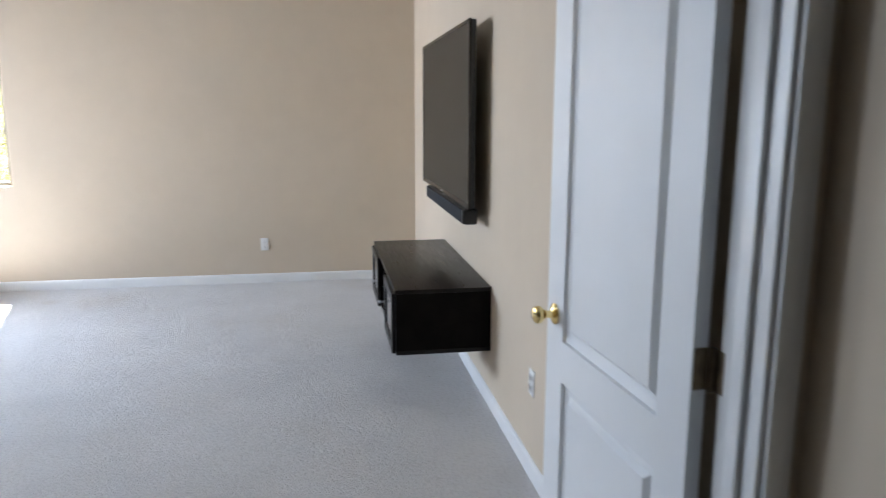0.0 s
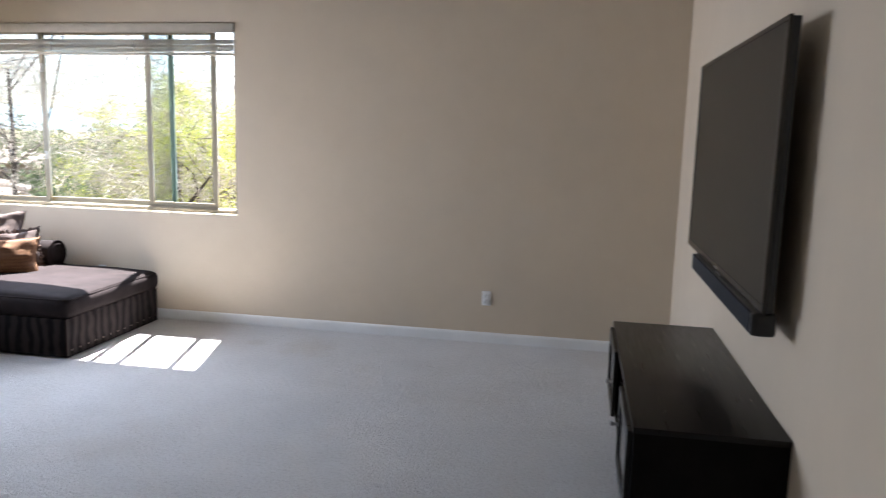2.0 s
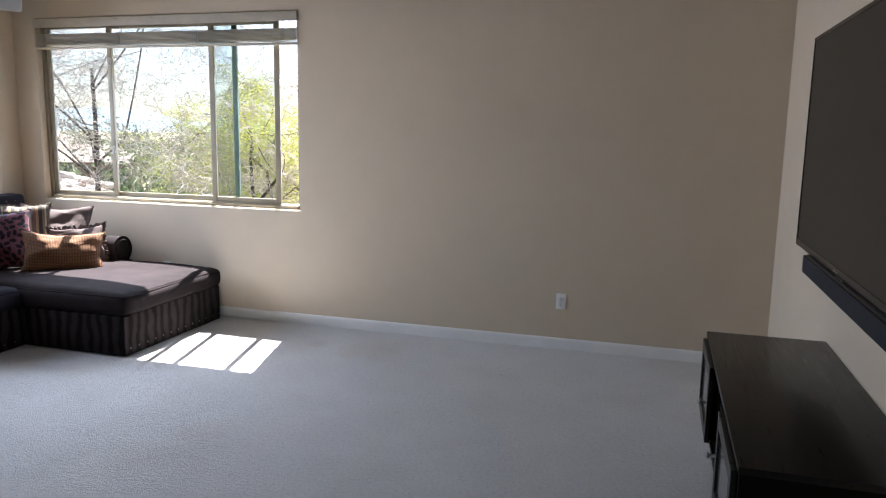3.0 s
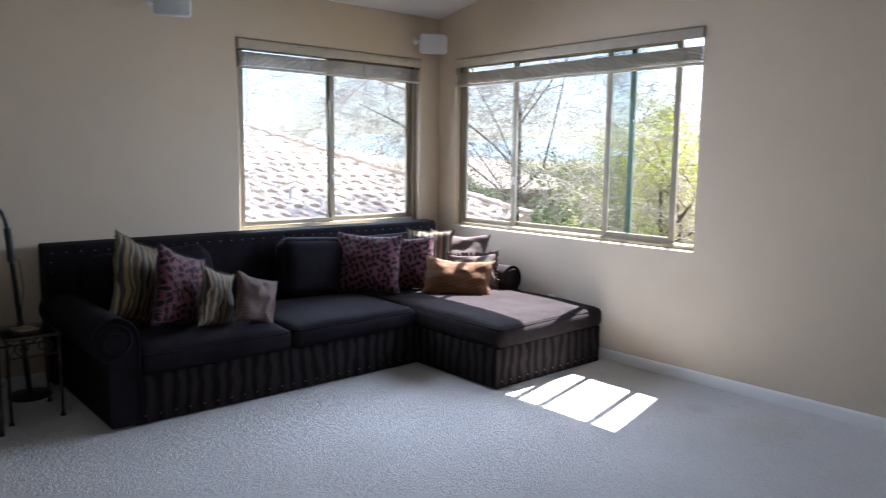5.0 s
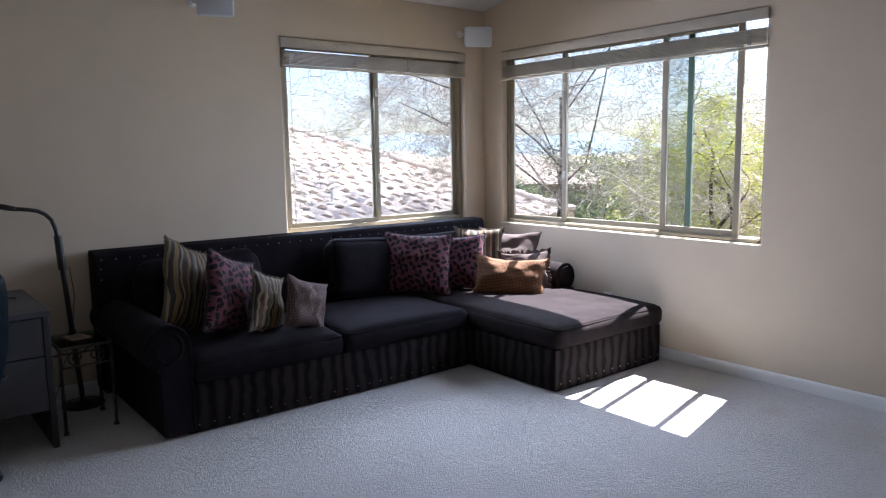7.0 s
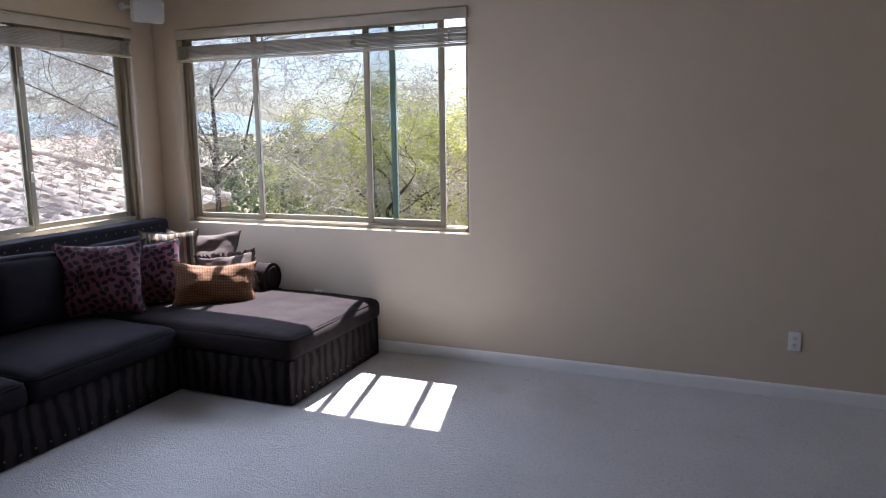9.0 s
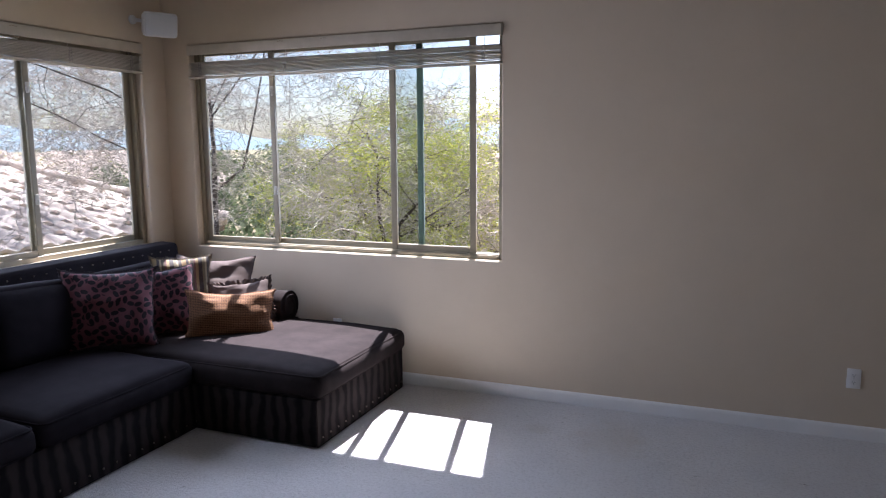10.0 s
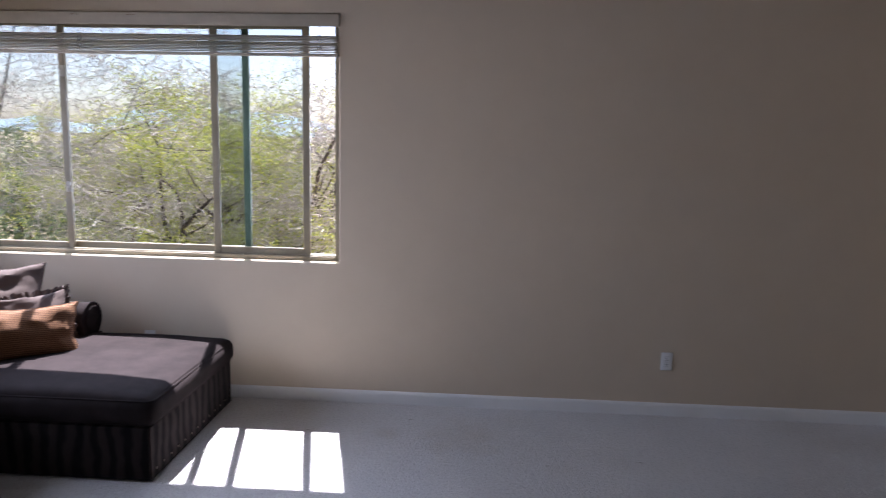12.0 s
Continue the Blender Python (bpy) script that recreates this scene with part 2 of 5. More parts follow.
def tube(points, radii, seg=8, bm=None, cap=True):
    """A tube along points; radii is one number or one each."""
    bm = bm or bmesh.new()
    pts = [Vector(p) for p in points]
    if isinstance(radii, (int, float)):
        radii = [radii] * len(pts)
    rings, side = [], None
    for i, p in enumerate(pts):
        way = (pts[min(i + 1, len(pts) - 1)] - pts[max(i - 1, 0)]).normalized()
        if side is None:
            side = way.orthogonal().normalized()
        side = (side - way * side.dot(way)).normalized()
        up = way.cross(side)
        rings.append([bm.verts.new(p + radii[i] * (side * math.cos(2 * math.pi * k / seg) + up * math.sin(2 * math.pi * k / seg))) for k in range(seg)])
    for a, b in zip(rings, rings[1:]):
        for k in range(seg):
            bm.faces.new((a[k], a[(k + 1) % seg], b[(k + 1) % seg], b[k]))
    if cap:
        bm.faces.new(rings[0][::-1])
        bm.faces.new(rings[-1])
    return bm


def soft_box(sx, sy, sz, r, cuts=14, puff=0.0, side_puff=0.0, sag=0.0, seed=0.0):
    """An upholstered block about the origin: rounded, puffed on top and sides, with faint wrinkles."""
    bm = bmesh.new()
    bmesh.ops.create_cube(bm, size=2.0)
    bmesh.ops.subdivide_edges(bm, edges=bm.edges, cuts=cuts, use_grid_fill=True)
    half = Vector((sx / 2, sy / 2, sz / 2))
    for v in bm.verts:
        u = Vector([math.sin(c * math.pi / 2) for c in v.co])
        p = Vector((u.x * half.x, u.y * half.y, u.z * half.z))
        inner = Vector([max(-h + r, min(h - r, c)) for c, h in zip(p, half)])
        d = p - inner
        if d.length > 1e-6:
            p = inner + d.normalized() * r
        w = (1 - u.x ** 2) * (1 - u.y ** 2)
        p.z += puff * math.sqrt(max(w, 0)) * (1 if u.z > 0 else 0.15 * u.z)
        p.z -= sag * w * max(u.z, 0)
        p.x += side_puff * u.x * (1 - u.z ** 2) * (1 - u.y ** 2)
        p.y += side_puff * u.y * (1 - u.z ** 2) * (1 - u.x ** 2)
        p += Vector((1, 1, 1)) * 0.006 * noise.noise(Vector((p.x * 4 + seed, p.y * 4, p.z * 6)))
        v.co = p
    return bm


# ---- room plan ----
XW, XE, YS, YN = -4.95, 1.285, 1.0, 6.515
T = 0.16
Z_EAVE, SLOPE = 2.85, 0.184
NWX0, NWX1, NWZ0, NWZ1 = -4.708, -2.210, 0.922, 2.457
WWY0, WWY1, WWZ0, WWZ1 = 4.46, 6.285, 0.955, 2.46
DX0, DX1, DZ = -0.32, 1.215, 2.05
HALL_Y = -2.6


def z_ceil(x):
    return Z_EAVE + SLOPE * (x - XW)


def structure(name, bm, material, label, category="wall"):
    return tagged(part(name, bm, material), label, category, kind="structure")


def prism(poly, axis, a, b, bm=None):
    """A polygon in the plane across axis, pushed from a to b. For axis y the polygon is (x, z); for axis x it is (y, z)."""
    bm = bm or bmesh.new()
    put = (lambda p, c: (p[0], c, p[1])) if axis == "y" else (lambda p, c: (c, p[0], p[1]))
    lo = [bm.verts.new(put(p, a)) for p in poly]
    hi = [bm.verts.new(put(p, b)) for p in poly]
    bm.faces.new(lo)
    bm.faces.new(hi[::-1])
    for i in range(len(poly)):
        j = (i + 1) % len(poly)
        bm.faces.new((lo[i], hi[i], hi[j], lo[j]))
    return bm


def pierced(axis, a, b, u0, u1, h0, h1, top0, top1, ou0, ou1, oz0, oz1):
    """A wall slab with one opening; the top runs from top0 to top1; all opening edges are eased."""
    def top(u):
        return top0 + (top1 - top0) * (u - u0) / (u1 - u0)
    us, bm = [u0, ou0, ou1, u1], bmesh.new()
    put = (lambda u, z, c: (u, c, z)) if axis == "y" else (lambda u, z, c: (c, u, z))
    rows = [[(u, h0), (u, oz0), (u, oz1), (u, top(u))] for u in us]
    lo = [[bm.verts.new(put(u, z, a)) for u, z in col] for col in rows]
    hi = [[bm.verts.new(put(u, z, b)) for u, z in col] for col in rows]
    for i in range(3):
        for j in range(3):
            if (i, j) == (1, 1):
                continue
            bm.faces.new((lo[i][j], lo[i + 1][j], lo[i + 1][j + 1], lo[i][j + 1]))
            bm.faces.new((hi[i][j], hi[i][j + 1], hi[i + 1][j + 1], hi[i + 1][j]))
    for g in (0, 3):
        for j in range(3):
            bm.faces.new((lo[g][j], lo[g][j + 1], hi[g][j + 1], hi[g][j]))
    for i in range(3):
        for g in (0, 3):
            bm.faces.new((lo[i][g], lo[i + 1][g], hi[i + 1][g], hi[i][g]))
    ring = [(1, 1), (2, 1), (2, 2), (1, 2)]
    inner = []
    for (i, j), (k, l) in zip(ring, ring[1:] + ring[:1]):
        bm.faces.new((lo[i][j], lo[k][l], hi[k][l], hi[i][j]))
        inner.append((lo[i][j], lo[k][l]))
    edges = [bm.edges.get(p) for p in inner]
    bmesh.ops.bevel(bm, geom=edges, offset=0.016, segments=4, profile=0.5, affect="EDGES")
    return bm


structure("wall_north", pierced("y", YN, YN + T, XW - T, XE + T, 0, 0, z_ceil(XW - T), z_ceil(XE + T), NWX0, NWX1, NWZ0, NWZ1), WALL, "beige textured plaster wall with a wide window opening")
structure("wall_west", pierced("x", XW, XW - T, YS, YN, 0, 0, z_ceil(XW), z_ceil(XW), WWY0, WWY1, WWZ0, WWZ1), WALL, "beige textured plaster wall with a window above the sofa")
structure("wall_east", prism([(HALL_Y, 0), (YN, 0), (YN, z_ceil(XE)), (HALL_Y, z_ceil(XE))], "x", XE, XE + T), WALL, "beige textured plaster wall carrying the television")
structure("wall_south", prism([(XW - T, 0), (DX0, 0), (DX0, DZ), (DX1, DZ), (DX1, 0), (XE, 0), (XE, z_ceil(XE)), (XW - T, z_ceil(XW - T))], "y", YS - 0.14, YS), WALL, "beige plaster wall with a cased doorway")
structure("wall_hall_west", prism([(HALL_Y, 0), (YS - 0.14, 0), (YS - 0.14, 2.85), (HALL_Y, 2.85)], "x", -1.3, -1.3 - T), WALL, "plain beige hall wall")
structure("wall_hall_south", prism([(-1.3 - T, 0), (XE + T, 0), (XE + T, 2.85), (-1.3 - T, 2.85)], "y", HALL_Y - T, HALL_Y), WALL, "plain beige hall wall")
structure("floor", box(XW - T, XE + T, HALL_Y - T, YN + T, -0.25, 0.0), CARPET, "cream cut-pile carpet, lightly worn and stained", "carpet")
structure("ceiling", prism([(XW - T, z_ceil(XW - T)), (XE + T, z_ceil(XE + T)), (XE + T, z_ceil(XE + T) + 0.2), (XW - T, z_ceil(XW - T) + 0.2)], "y", YS - 0.14, YN + T), CEIL, "white sloping ceiling", "ceiling")
structure("ceiling_hall", box(-1.3 - T, XE, HALL_Y - T, YS - 0.14, 2.85, 3.0), CEIL, "white hall ceiling", "ceiling")


def baseboard(name, length, m):
    """Rounded-top board, from the origin along x, its back on the x-z plane, face towards -y."""
    pr = [(0, 0), (-0.014, 0), (-0.014, 0.062), (-0.011, 0.074), (-0.005, 0.081), (0, 0.083)]
    bm = prism(pr, "x", 0, length)
    ob = structure(name, turned(bm, m), TRIM, "white painted wooden baseboard along the wall", "baseboard")
    return ob


baseboard("baseboard_north", XE - XW, pose(XW, YN, 0))
baseboard("baseboard_west", YN - YS, pose(XW, YS, 0, 0, 0, 90))
baseboard("baseboard_east", YN - YS, pose(XE, YN, 0, 0, 0, -90))
baseboard("baseboard_south", DX0 - 0.07 - XW, pose(DX0 - 0.07, YS, 0, 0, 0, 180))


# ---- windows ----
MARK = mottled("faded_brown_print", (0.16, 0.10, 0.06), (0.26, 0.19, 0.13), 200, 0.8).m


def bar(x0, x1, y0, y1, z0, z1):
    return box(x0, x1, y0, y1, z0, z1, 0.004, 1)


def frame_parts(owner, name, x0, x1, z0, z1, y0, y1, w, material=None, label=""):
    """Four mitred-looking bars: two stiles and two rails."""
    material = material or VINYL
    part(name + "_stile", bar(x0, x0 + w, y0, y1, z0, z1), material, owner, label)
    part(name + "_stile", bar(x1 - w, x1, y0, y1, z0, z1), material, owner, label)
    part(name + "_rail", bar(x0 + w, x1 - w, y0 + 0.001, y1 - 0.001, z0, z0 + w), material, owner, label)
    part(name + "_rail", bar(x0 + w, x1 - w, y0 + 0.001, y1 - 0.001, z1 - w, z1), material, owner, label)


def pane(owner, x0, x1, z0, z1, y):
    ob = part("pane", box(x0, x1, y - 0.002, y + 0.002, z0, z1), GLASS, owner, "clear glass pane")
    ob.visible_shadow = False
    return ob


def latch(owner, x, y, z):
    bm = box(x - 0.012, x + 0.012, y - 0.012, y, z - 0.035, z + 0.035, 0.006, 2)
    box(x - 0.006, x + 0.006, y - 0.026, y - 0.012, z - 0.03, z + 0.004, 0.004, 2, bm)
    part("latch", bm, LATCH, owner, "small pale sash latch")


def slider_north():
    w = thing("window_1", "wide tan vinyl sliding window with one sash slid open", "window", kind="structure")
    x0, x1, z0, z1 = NWX0, NWX1, NWZ0, NWZ1
    ya, yb = 6.575, 6.655
    frame_parts(w, "frame", x0, x1, z0, z1, ya, yb, 0.035)
    part("sill_track", bar(x0 + 0.035, x1 - 0.035, ya - 0.012, yb, z0 + 0.002, z0 + 0.028), VINYL, w)
    # closed sash
    frame_parts(w, "sash", x0 + 0.037, -4.0, z0 + 0.03, z1 - 0.036, 6.590, 6.612, 0.042)
    pane(w, x0 + 0.075, -4.04, z0 + 0.07, z1 - 0.075, 6.601)
    latch(w, -4.012, 6.590, 1.36)
    latch(w, -4.012, 6.590, 2.10)
    # fixed middle light
    za, zb = z0 + 0.03, z1 - 0.036
    part("fixed_light_stile", bar(-4.06, -4.015, 6.620, 6.642, za, zb), VINYL, w)
    part("fixed_light_stile", bar(-2.855, -2.81, 6.620, 6.642, za, zb), VINYL_GREEN, w, "stile of the fixed light, coloured greenish as through glass")
    part("fixed_light_rail", bar(-4.015, -2.855, 6.621, 6.641, za, za + 0.045), VINYL, w)
    part("fixed_light_rail", bar(-4.015, -2.855, 6.621, 6.641, zb - 0.045, zb), VINYL, w)
    pane(w, -4.02, -2.85, z0 + 0.07, z1 - 0.075, 6.631)
    # sash slid open
    frame_parts(w, "open_sash", -3.05, -2.412, z0 + 0.03, z1 - 0.036, 6.590, 6.612, 0.046, VINYL, "sash slid part way open")
    pane(w, -3.01, -2.45, z0 + 0.07, z1 - 0.075, 6.601)
    part("strike", box(x1 - 0.044, x1 - 0.035, 6.592, 6.604, 1.36, 1.43, 0.002, 1), DARK_SLOT, w, "dark latch strike")
    part("sticker", box(x1 - 0.040, x1 - 0.0345, 6.588, 6.608, 1.13, 1.19), OUTLET_WHITE, w, "small white sticker")
    return w


def slider_west():
    w = thing("window_2", "tan vinyl sliding window with two sashes above the sofa", "window", kind="structure")
    m = pose(XW, WWY0, 0, 0, 0, 90)
    w.matrix_basis = m
    # built along local x (north) with depth along local y (west)
    ln, z0, z1 = WWY1 - WWY0, WWZ0, WWZ1
    frame_parts(w, "frame", 0, ln, z0, z1, 0.06, 0.14, 0.035)
    frame_parts(w, "sash", 0.037, 0.925, z0 + 0.03, z1 - 0.036, 0.075, 0.097, 0.042)
    pane(w, 0.075, 0.885, z0 + 0.07, z1 - 0.075, 0.086)
    frame_parts(w, "fixed_light", 0.865, ln - 0.037, z0 + 0.03, z1 - 0.036, 0.105, 0.127, 0.045)
    pane(w, 0.905, ln - 0.075, z0 + 0.07, z1 - 0.075, 0.116)
    latch(w, 0.903, 0.075, 1.36)
    latch(w, 0.903, 0.075, 2.08)
    return w


slider_north()
slider_west()


def blind(name, length, z_top, m, label, slats=11, gap=0.055, pitch=0.0094):
    """A raised slatted blind: valance, headrail, stacked slats, bottom rail, ladder cords. Local x along, -y into the room."""
    b = thing(name, label, "blind", m, "raised window blinds")
    part("valance", turned(box(0, length, -0.012, 0.0, -0.072, 0.0, 0.003, 2), pose(0, 0, z_top)), BLIND, b, "flat ivory valance board")
    part("valance_return", box(0.0, 0.010, 0.0, 0.05, z_top - 0.072, z_top, 0.002, 1), BLIND, b)
    part("valance_return", box(length - 0.010, length, 0.0, 0.05, z_top - 0.072, z_top, 0.002, 1), BLIND, b)
    part("headrail", box(0.012, length - 0.012, 0.004, 0.048, z_top - 0.05, z_top - 0.004, 0.003, 1), BLIND, b)
    z = z_top - 0.072 - gap
    rnd = random.Random(int(length * 100))
    for i in range(slats):
        tilt = rnd.uniform(-0.7, 0.7)
        dy = rnd.uniform(-0.004, 0.003)
        s = box(0.008 + abs(dy), length - 0.008 - abs(dy) * 0.7, -0.012 + dy, 0.040 + dy, -0.0013, 0.0013)
        turned(s, pose(0, 0, z - i * pitch, tilt, rnd.uniform(-0.012, 0.012), 0))
        part("slat", s, BLIND, b)
    zb = z - slats * pitch
    part("bottom_rail", box(0.006, length - 0.006, -0.013, 0.041, zb - 0.016, zb, 0.004, 2), BLIND, b)
    n = 4
    for k in range(n):
        x = 0.12 + (length - 0.24) * k / (n - 1)
        bm = bmesh.new()
        for q in range(5):
            zz = zb + 0.012 + q * (z - zb) / 5
            tube([(x - 0.014 + 0.004 * (q % 2), -0.014, zz), (x, -0.019, zz + 0.010), (x + 0.014, -0.014, zz + 0.004)], 0.0022, 5, bm)
        tube([(x - 0.009, -0.0145, zb), (x - 0.009, -0.0145, z + 0.004)], 0.0018, 5, bm)
        tube([(x + 0.009, -0.0145, zb), (x + 0.009, -0.0145, z + 0.004)], 0.0018, 5, bm)
        part("ladder_cord", bm, TAPE, b, "bunched grey ladder cord")
        part("lift_cord", tube([(x, 0.01, z), (x, 0.01, z_top - 0.05)], 0.0014, 5), CORD, b)
    return b


blind_north = blind("window_blind", NWX1 - NWX0 + 0.006, 2.453, pose(NWX0 - 0.003, YN - 0.004, 0), "ivory faux-wood blind drawn up over the wide window", 11, 0.056)
blind_west = blind("window_blind", WWY1 - WWY0 + 0.006, 2.455, pose(XW + 0.004, WWY0 - 0.003, 0, 0, 0, 90), "ivory faux-wood blind drawn up above the sofa", 11, 0.026)
for owner, spots in ((blind_north, (0.82, 1.18)), (blind_west, (0.52, 0.75))):
    for x in spots:
        for k in range(3):
            part("printed_mark", box(x + k * 0.018, x + k * 0.018 + 0.013, -0.0128, -0.0118, 2.436 + 0.002 * (k % 2), 2.440 + 0.002 * (k % 2)), MARK, owner, "tiny faded printed mark")
# lift cord with tassels at the north end of the west blind
cords = thing("blind_pull_cord", "two thin ivory pull cords with small tassels", "cord")
for dy, zt in ((0.0, 1.42), (0.012, 1.24)):
    part("cord", tube([(XW + 0.03, 6.235 + dy, 2.36), (XW + 0.03, 6.235 + dy, zt)], 0.0018, 6), CORD, cords)
    part("tassel", lathe([(0, 0), (0.007, 0.002), (0.006, 0.02), (0.002, 0.035), (0, 0.036)], 10, None, pose(XW + 0.03, 6.235 + dy, zt - 0.033)), BLIND, cords)


tilt = thing("blind_tilt_cord", "thin ivory tilt cord hanging beside the window", "cord")
part("cord", tube([(XW + 0.028, WWY0 + 0.055, 2.36), (XW + 0.027, WWY0 + 0.058, 1.70), (XW + 0.028, WWY0 + 0.055, 1.06)], 0.0022, 6), CORD, tilt)
part("tassel", lathe([(0, 0), (0.007, 0.002), (0.006, 0.02), (0.002, 0.035), (0, 0.036)], 10, None, pose(XW + 0.028, WWY0 + 0.055, 1.03)), BLIND, tilt)


# ---- media cabinet, television, soundbar ----
def media_cabinet():
    x0, x1, y0, y1, z0, z1 = 0.780, XE - 0.002, 3.352, 4.835, 0.305, 0.655
    c = thing("media_cabinet", "espresso wood floating media cabinet fixed to the wall", "cabinet")
    t = 0.022
    part("top", box(x0 - 0.004, x1, y0 - 0.003, y1 + 0.003, z1 - t, z1, 0.002, 2), ESPRESSO, c)
    part("bottom", box(x0, x1, y0, y1, z0, z0 + t, 0.002, 1), ESPRESSO, c)
    part("side_panel", box(x0, x1, y0, y0 + t, z0 + t, z1 - t, 0.0015, 1), ESPRESSO_SHADED, c)
    part("side_panel", box(x0, x1, y1 - t, y1, z0 + t, z1 - t, 0.0015, 1), ESPRESSO, c)
    part("back_panel", box(x1 - 0.012, x1, y0 + t, y1 - t, z0 + t, z1 - t), ESPRESSO, c)
    third = (y1 - y0 - 2 * t) / 3
    for k in (1, 2):
        yy = y0 + t + third * k
        part("divider", box(x0 + 0.02, x1 - 0.012, yy - 0.009, yy + 0.009, z0 + t, z1 - t), ESPRESSO, c)
    part("shelf", box(x0 + 0.03, x1 - 0.012, y0 + t + third + 0.009, y1 - t - third - 0.009, 0.475, 0.489), ESPRESSO, c)
    for k, knob_side in ((0, 1), (2, -1)):
        a, b = y0 + t + third * k + 0.003, y0 + t + third * (k + 1) - 0.003
        d = part("door", box(x0 - 0.020, x0 - 0.001, a, a + 0.05, z0 + 0.004, z1 - t - 0.004, 0.002, 1), ESPRESSO, c, "framed door with smoked glass")
        for bm in (box(x0 - 0.020, x0 - 0.001, b - 0.05, b, z0 + 0.004, z1 - t - 0.004, 0.002, 1),
                   box(x0 - 0.0195, x0 - 0.0015, a + 0.05, b - 0.05, z0 + 0.004, z0 + 0.054, 0.002, 1),
                   box(x0 - 0.0195, x0 - 0.0015, a + 0.05, b - 0.05, z1 - t - 0.054, z1 - t - 0.004, 0.002, 1)):
            part("door_rail", bm, ESPRESSO, d)
        part("door_glass", box(x0 - 0.012, x0 - 0.007, a + 0.05, b - 0.05, z0 + 0.054, z1 - t - 0.054), CAB_GLASS, d, "smoked glass panel")
        ky = b - 0.025 if knob_side > 0 else a + 0.025
        part("knob", lathe([(0, 0), (0.007, 0), (0.005, 0.012), (0.006, 0.018), (0.011, 0.024), (0.011, 0.030), (0.006, 0.034), (0, 0.035)], 16, None, pose(x0 - 0.02, ky, 0.475, 0, -90, 0)), STEEL, d, "brushed steel knob")
    return c


media_cabinet()


def television():
    # centre, facing west
    yc, zc, w, h, xf = 4.285, 1.535, 1.70, 0.965, 1.170
    tv = thing("television", "large flat-screen television, switched off, on a wall bracket", "television")
    part("back_shell", box(xf + 0.012, xf + 0.040, yc - w / 2 + 0.004, yc + w / 2 - 0.004, zc - h / 2 + 0.004, zc + h / 2 - 0.004, 0.006, 2), BLACK_PLASTIC, tv)
    part("back_bulge", box(xf + 0.040, xf + 0.066, yc - w * 0.36, yc + w * 0.36, zc - h * 0.40, zc + h * 0.22, 0.012, 2), BLACK_PLASTIC, tv)
    b = 0.018
    part("bezel", box(xf, xf + 0.014, yc - w / 2, yc - w / 2 + b, zc - h / 2, zc + h / 2, 0.003, 2), BEZEL, tv)
    part("bezel", box(xf, xf + 0.014, yc + w / 2 - b, yc + w / 2, zc - h / 2, zc + h / 2, 0.003, 2), BEZEL, tv)
    part("bezel", box(xf + 0.0005, xf + 0.0135, yc - w / 2 + b, yc + w / 2 - b, zc + h / 2 - b, zc + h / 2, 0.003, 2), BEZEL, tv)
    part("bezel", box(xf + 0.0005, xf + 0.0135, yc - w / 2 + b, yc + w / 2 - b, zc - h / 2, zc - h / 2 + 0.030, 0.003, 2), BEZEL, tv)
    part("screen", box(xf + 0.004, xf + 0.010, yc - w / 2 + b - 0.002, yc + w / 2 - b + 0.002, zc - h / 2 + 0.028, zc + h / 2 - b + 0.002), SCREEN, tv, "matt dark screen")
    part("badge", box(xf - 0.0015, xf + 0.0005, yc - 0.035, yc + 0.035, zc - h / 2 + 0.010, zc - h / 2 + 0.018), STEEL, tv, "small silver badge")
    part("wall_bracket", box(xf + 0.066, XE - 0.001, yc - 0.28, yc + 0.28, zc - 0.18, zc + 0.14, 0.004, 1), BLACK_PLASTIC, tv, "black steel wall bracket")
    return tv


television()


def soundbar():
    s = thing("soundbar", "long black fabric soundbar hung under the television", "soundbar")
    y0, y1, z0, z1, x0, x1 = 3.47, 4.82, 0.966, 1.050, 1.148, 1.232
    part("body", box(x0 + 0.008, x1, y0, y1, z0, z1, 0.016, 3), BLACK_PLASTIC, s)
    part("grille", box(x0, x0 + 0.014, y0 + 0.03, y1 - 0.03, z0 + 0.006, z1 - 0.006, 0.006, 2), FABRIC_BLACK, s, "black cloth grille")
    part("end_cap", box(x0 + 0.002, x0 + 0.02, y0 + 0.002, y0 + 0.029, z0 + 0.004, z1 - 0.004, 0.005, 2), BLACK_PLASTIC, s)
    part("end_cap", box(x0 + 0.002, x0 + 0.02, y1 - 0.029, y1 - 0.002, z0 + 0.004, z1 - 0.004, 0.005, 2), BLACK_PLASTIC, s)
    part("badge", box(x0 + 0.02, x0 + 0.06, 4.17, 4.27, z1 - 0.001, z1 + 0.002, 0.001, 1), STEEL, s, "small silver top badge")
    for yy in (3.85, 4.58):
        part("bracket", box(x1 - 0.002, XE - 0.001, yy - 0.03, yy + 0.03, z0 + 0.02, z1 - 0.01, 0.003, 1), BLACK_PLASTIC, s)
    return s


soundbar()


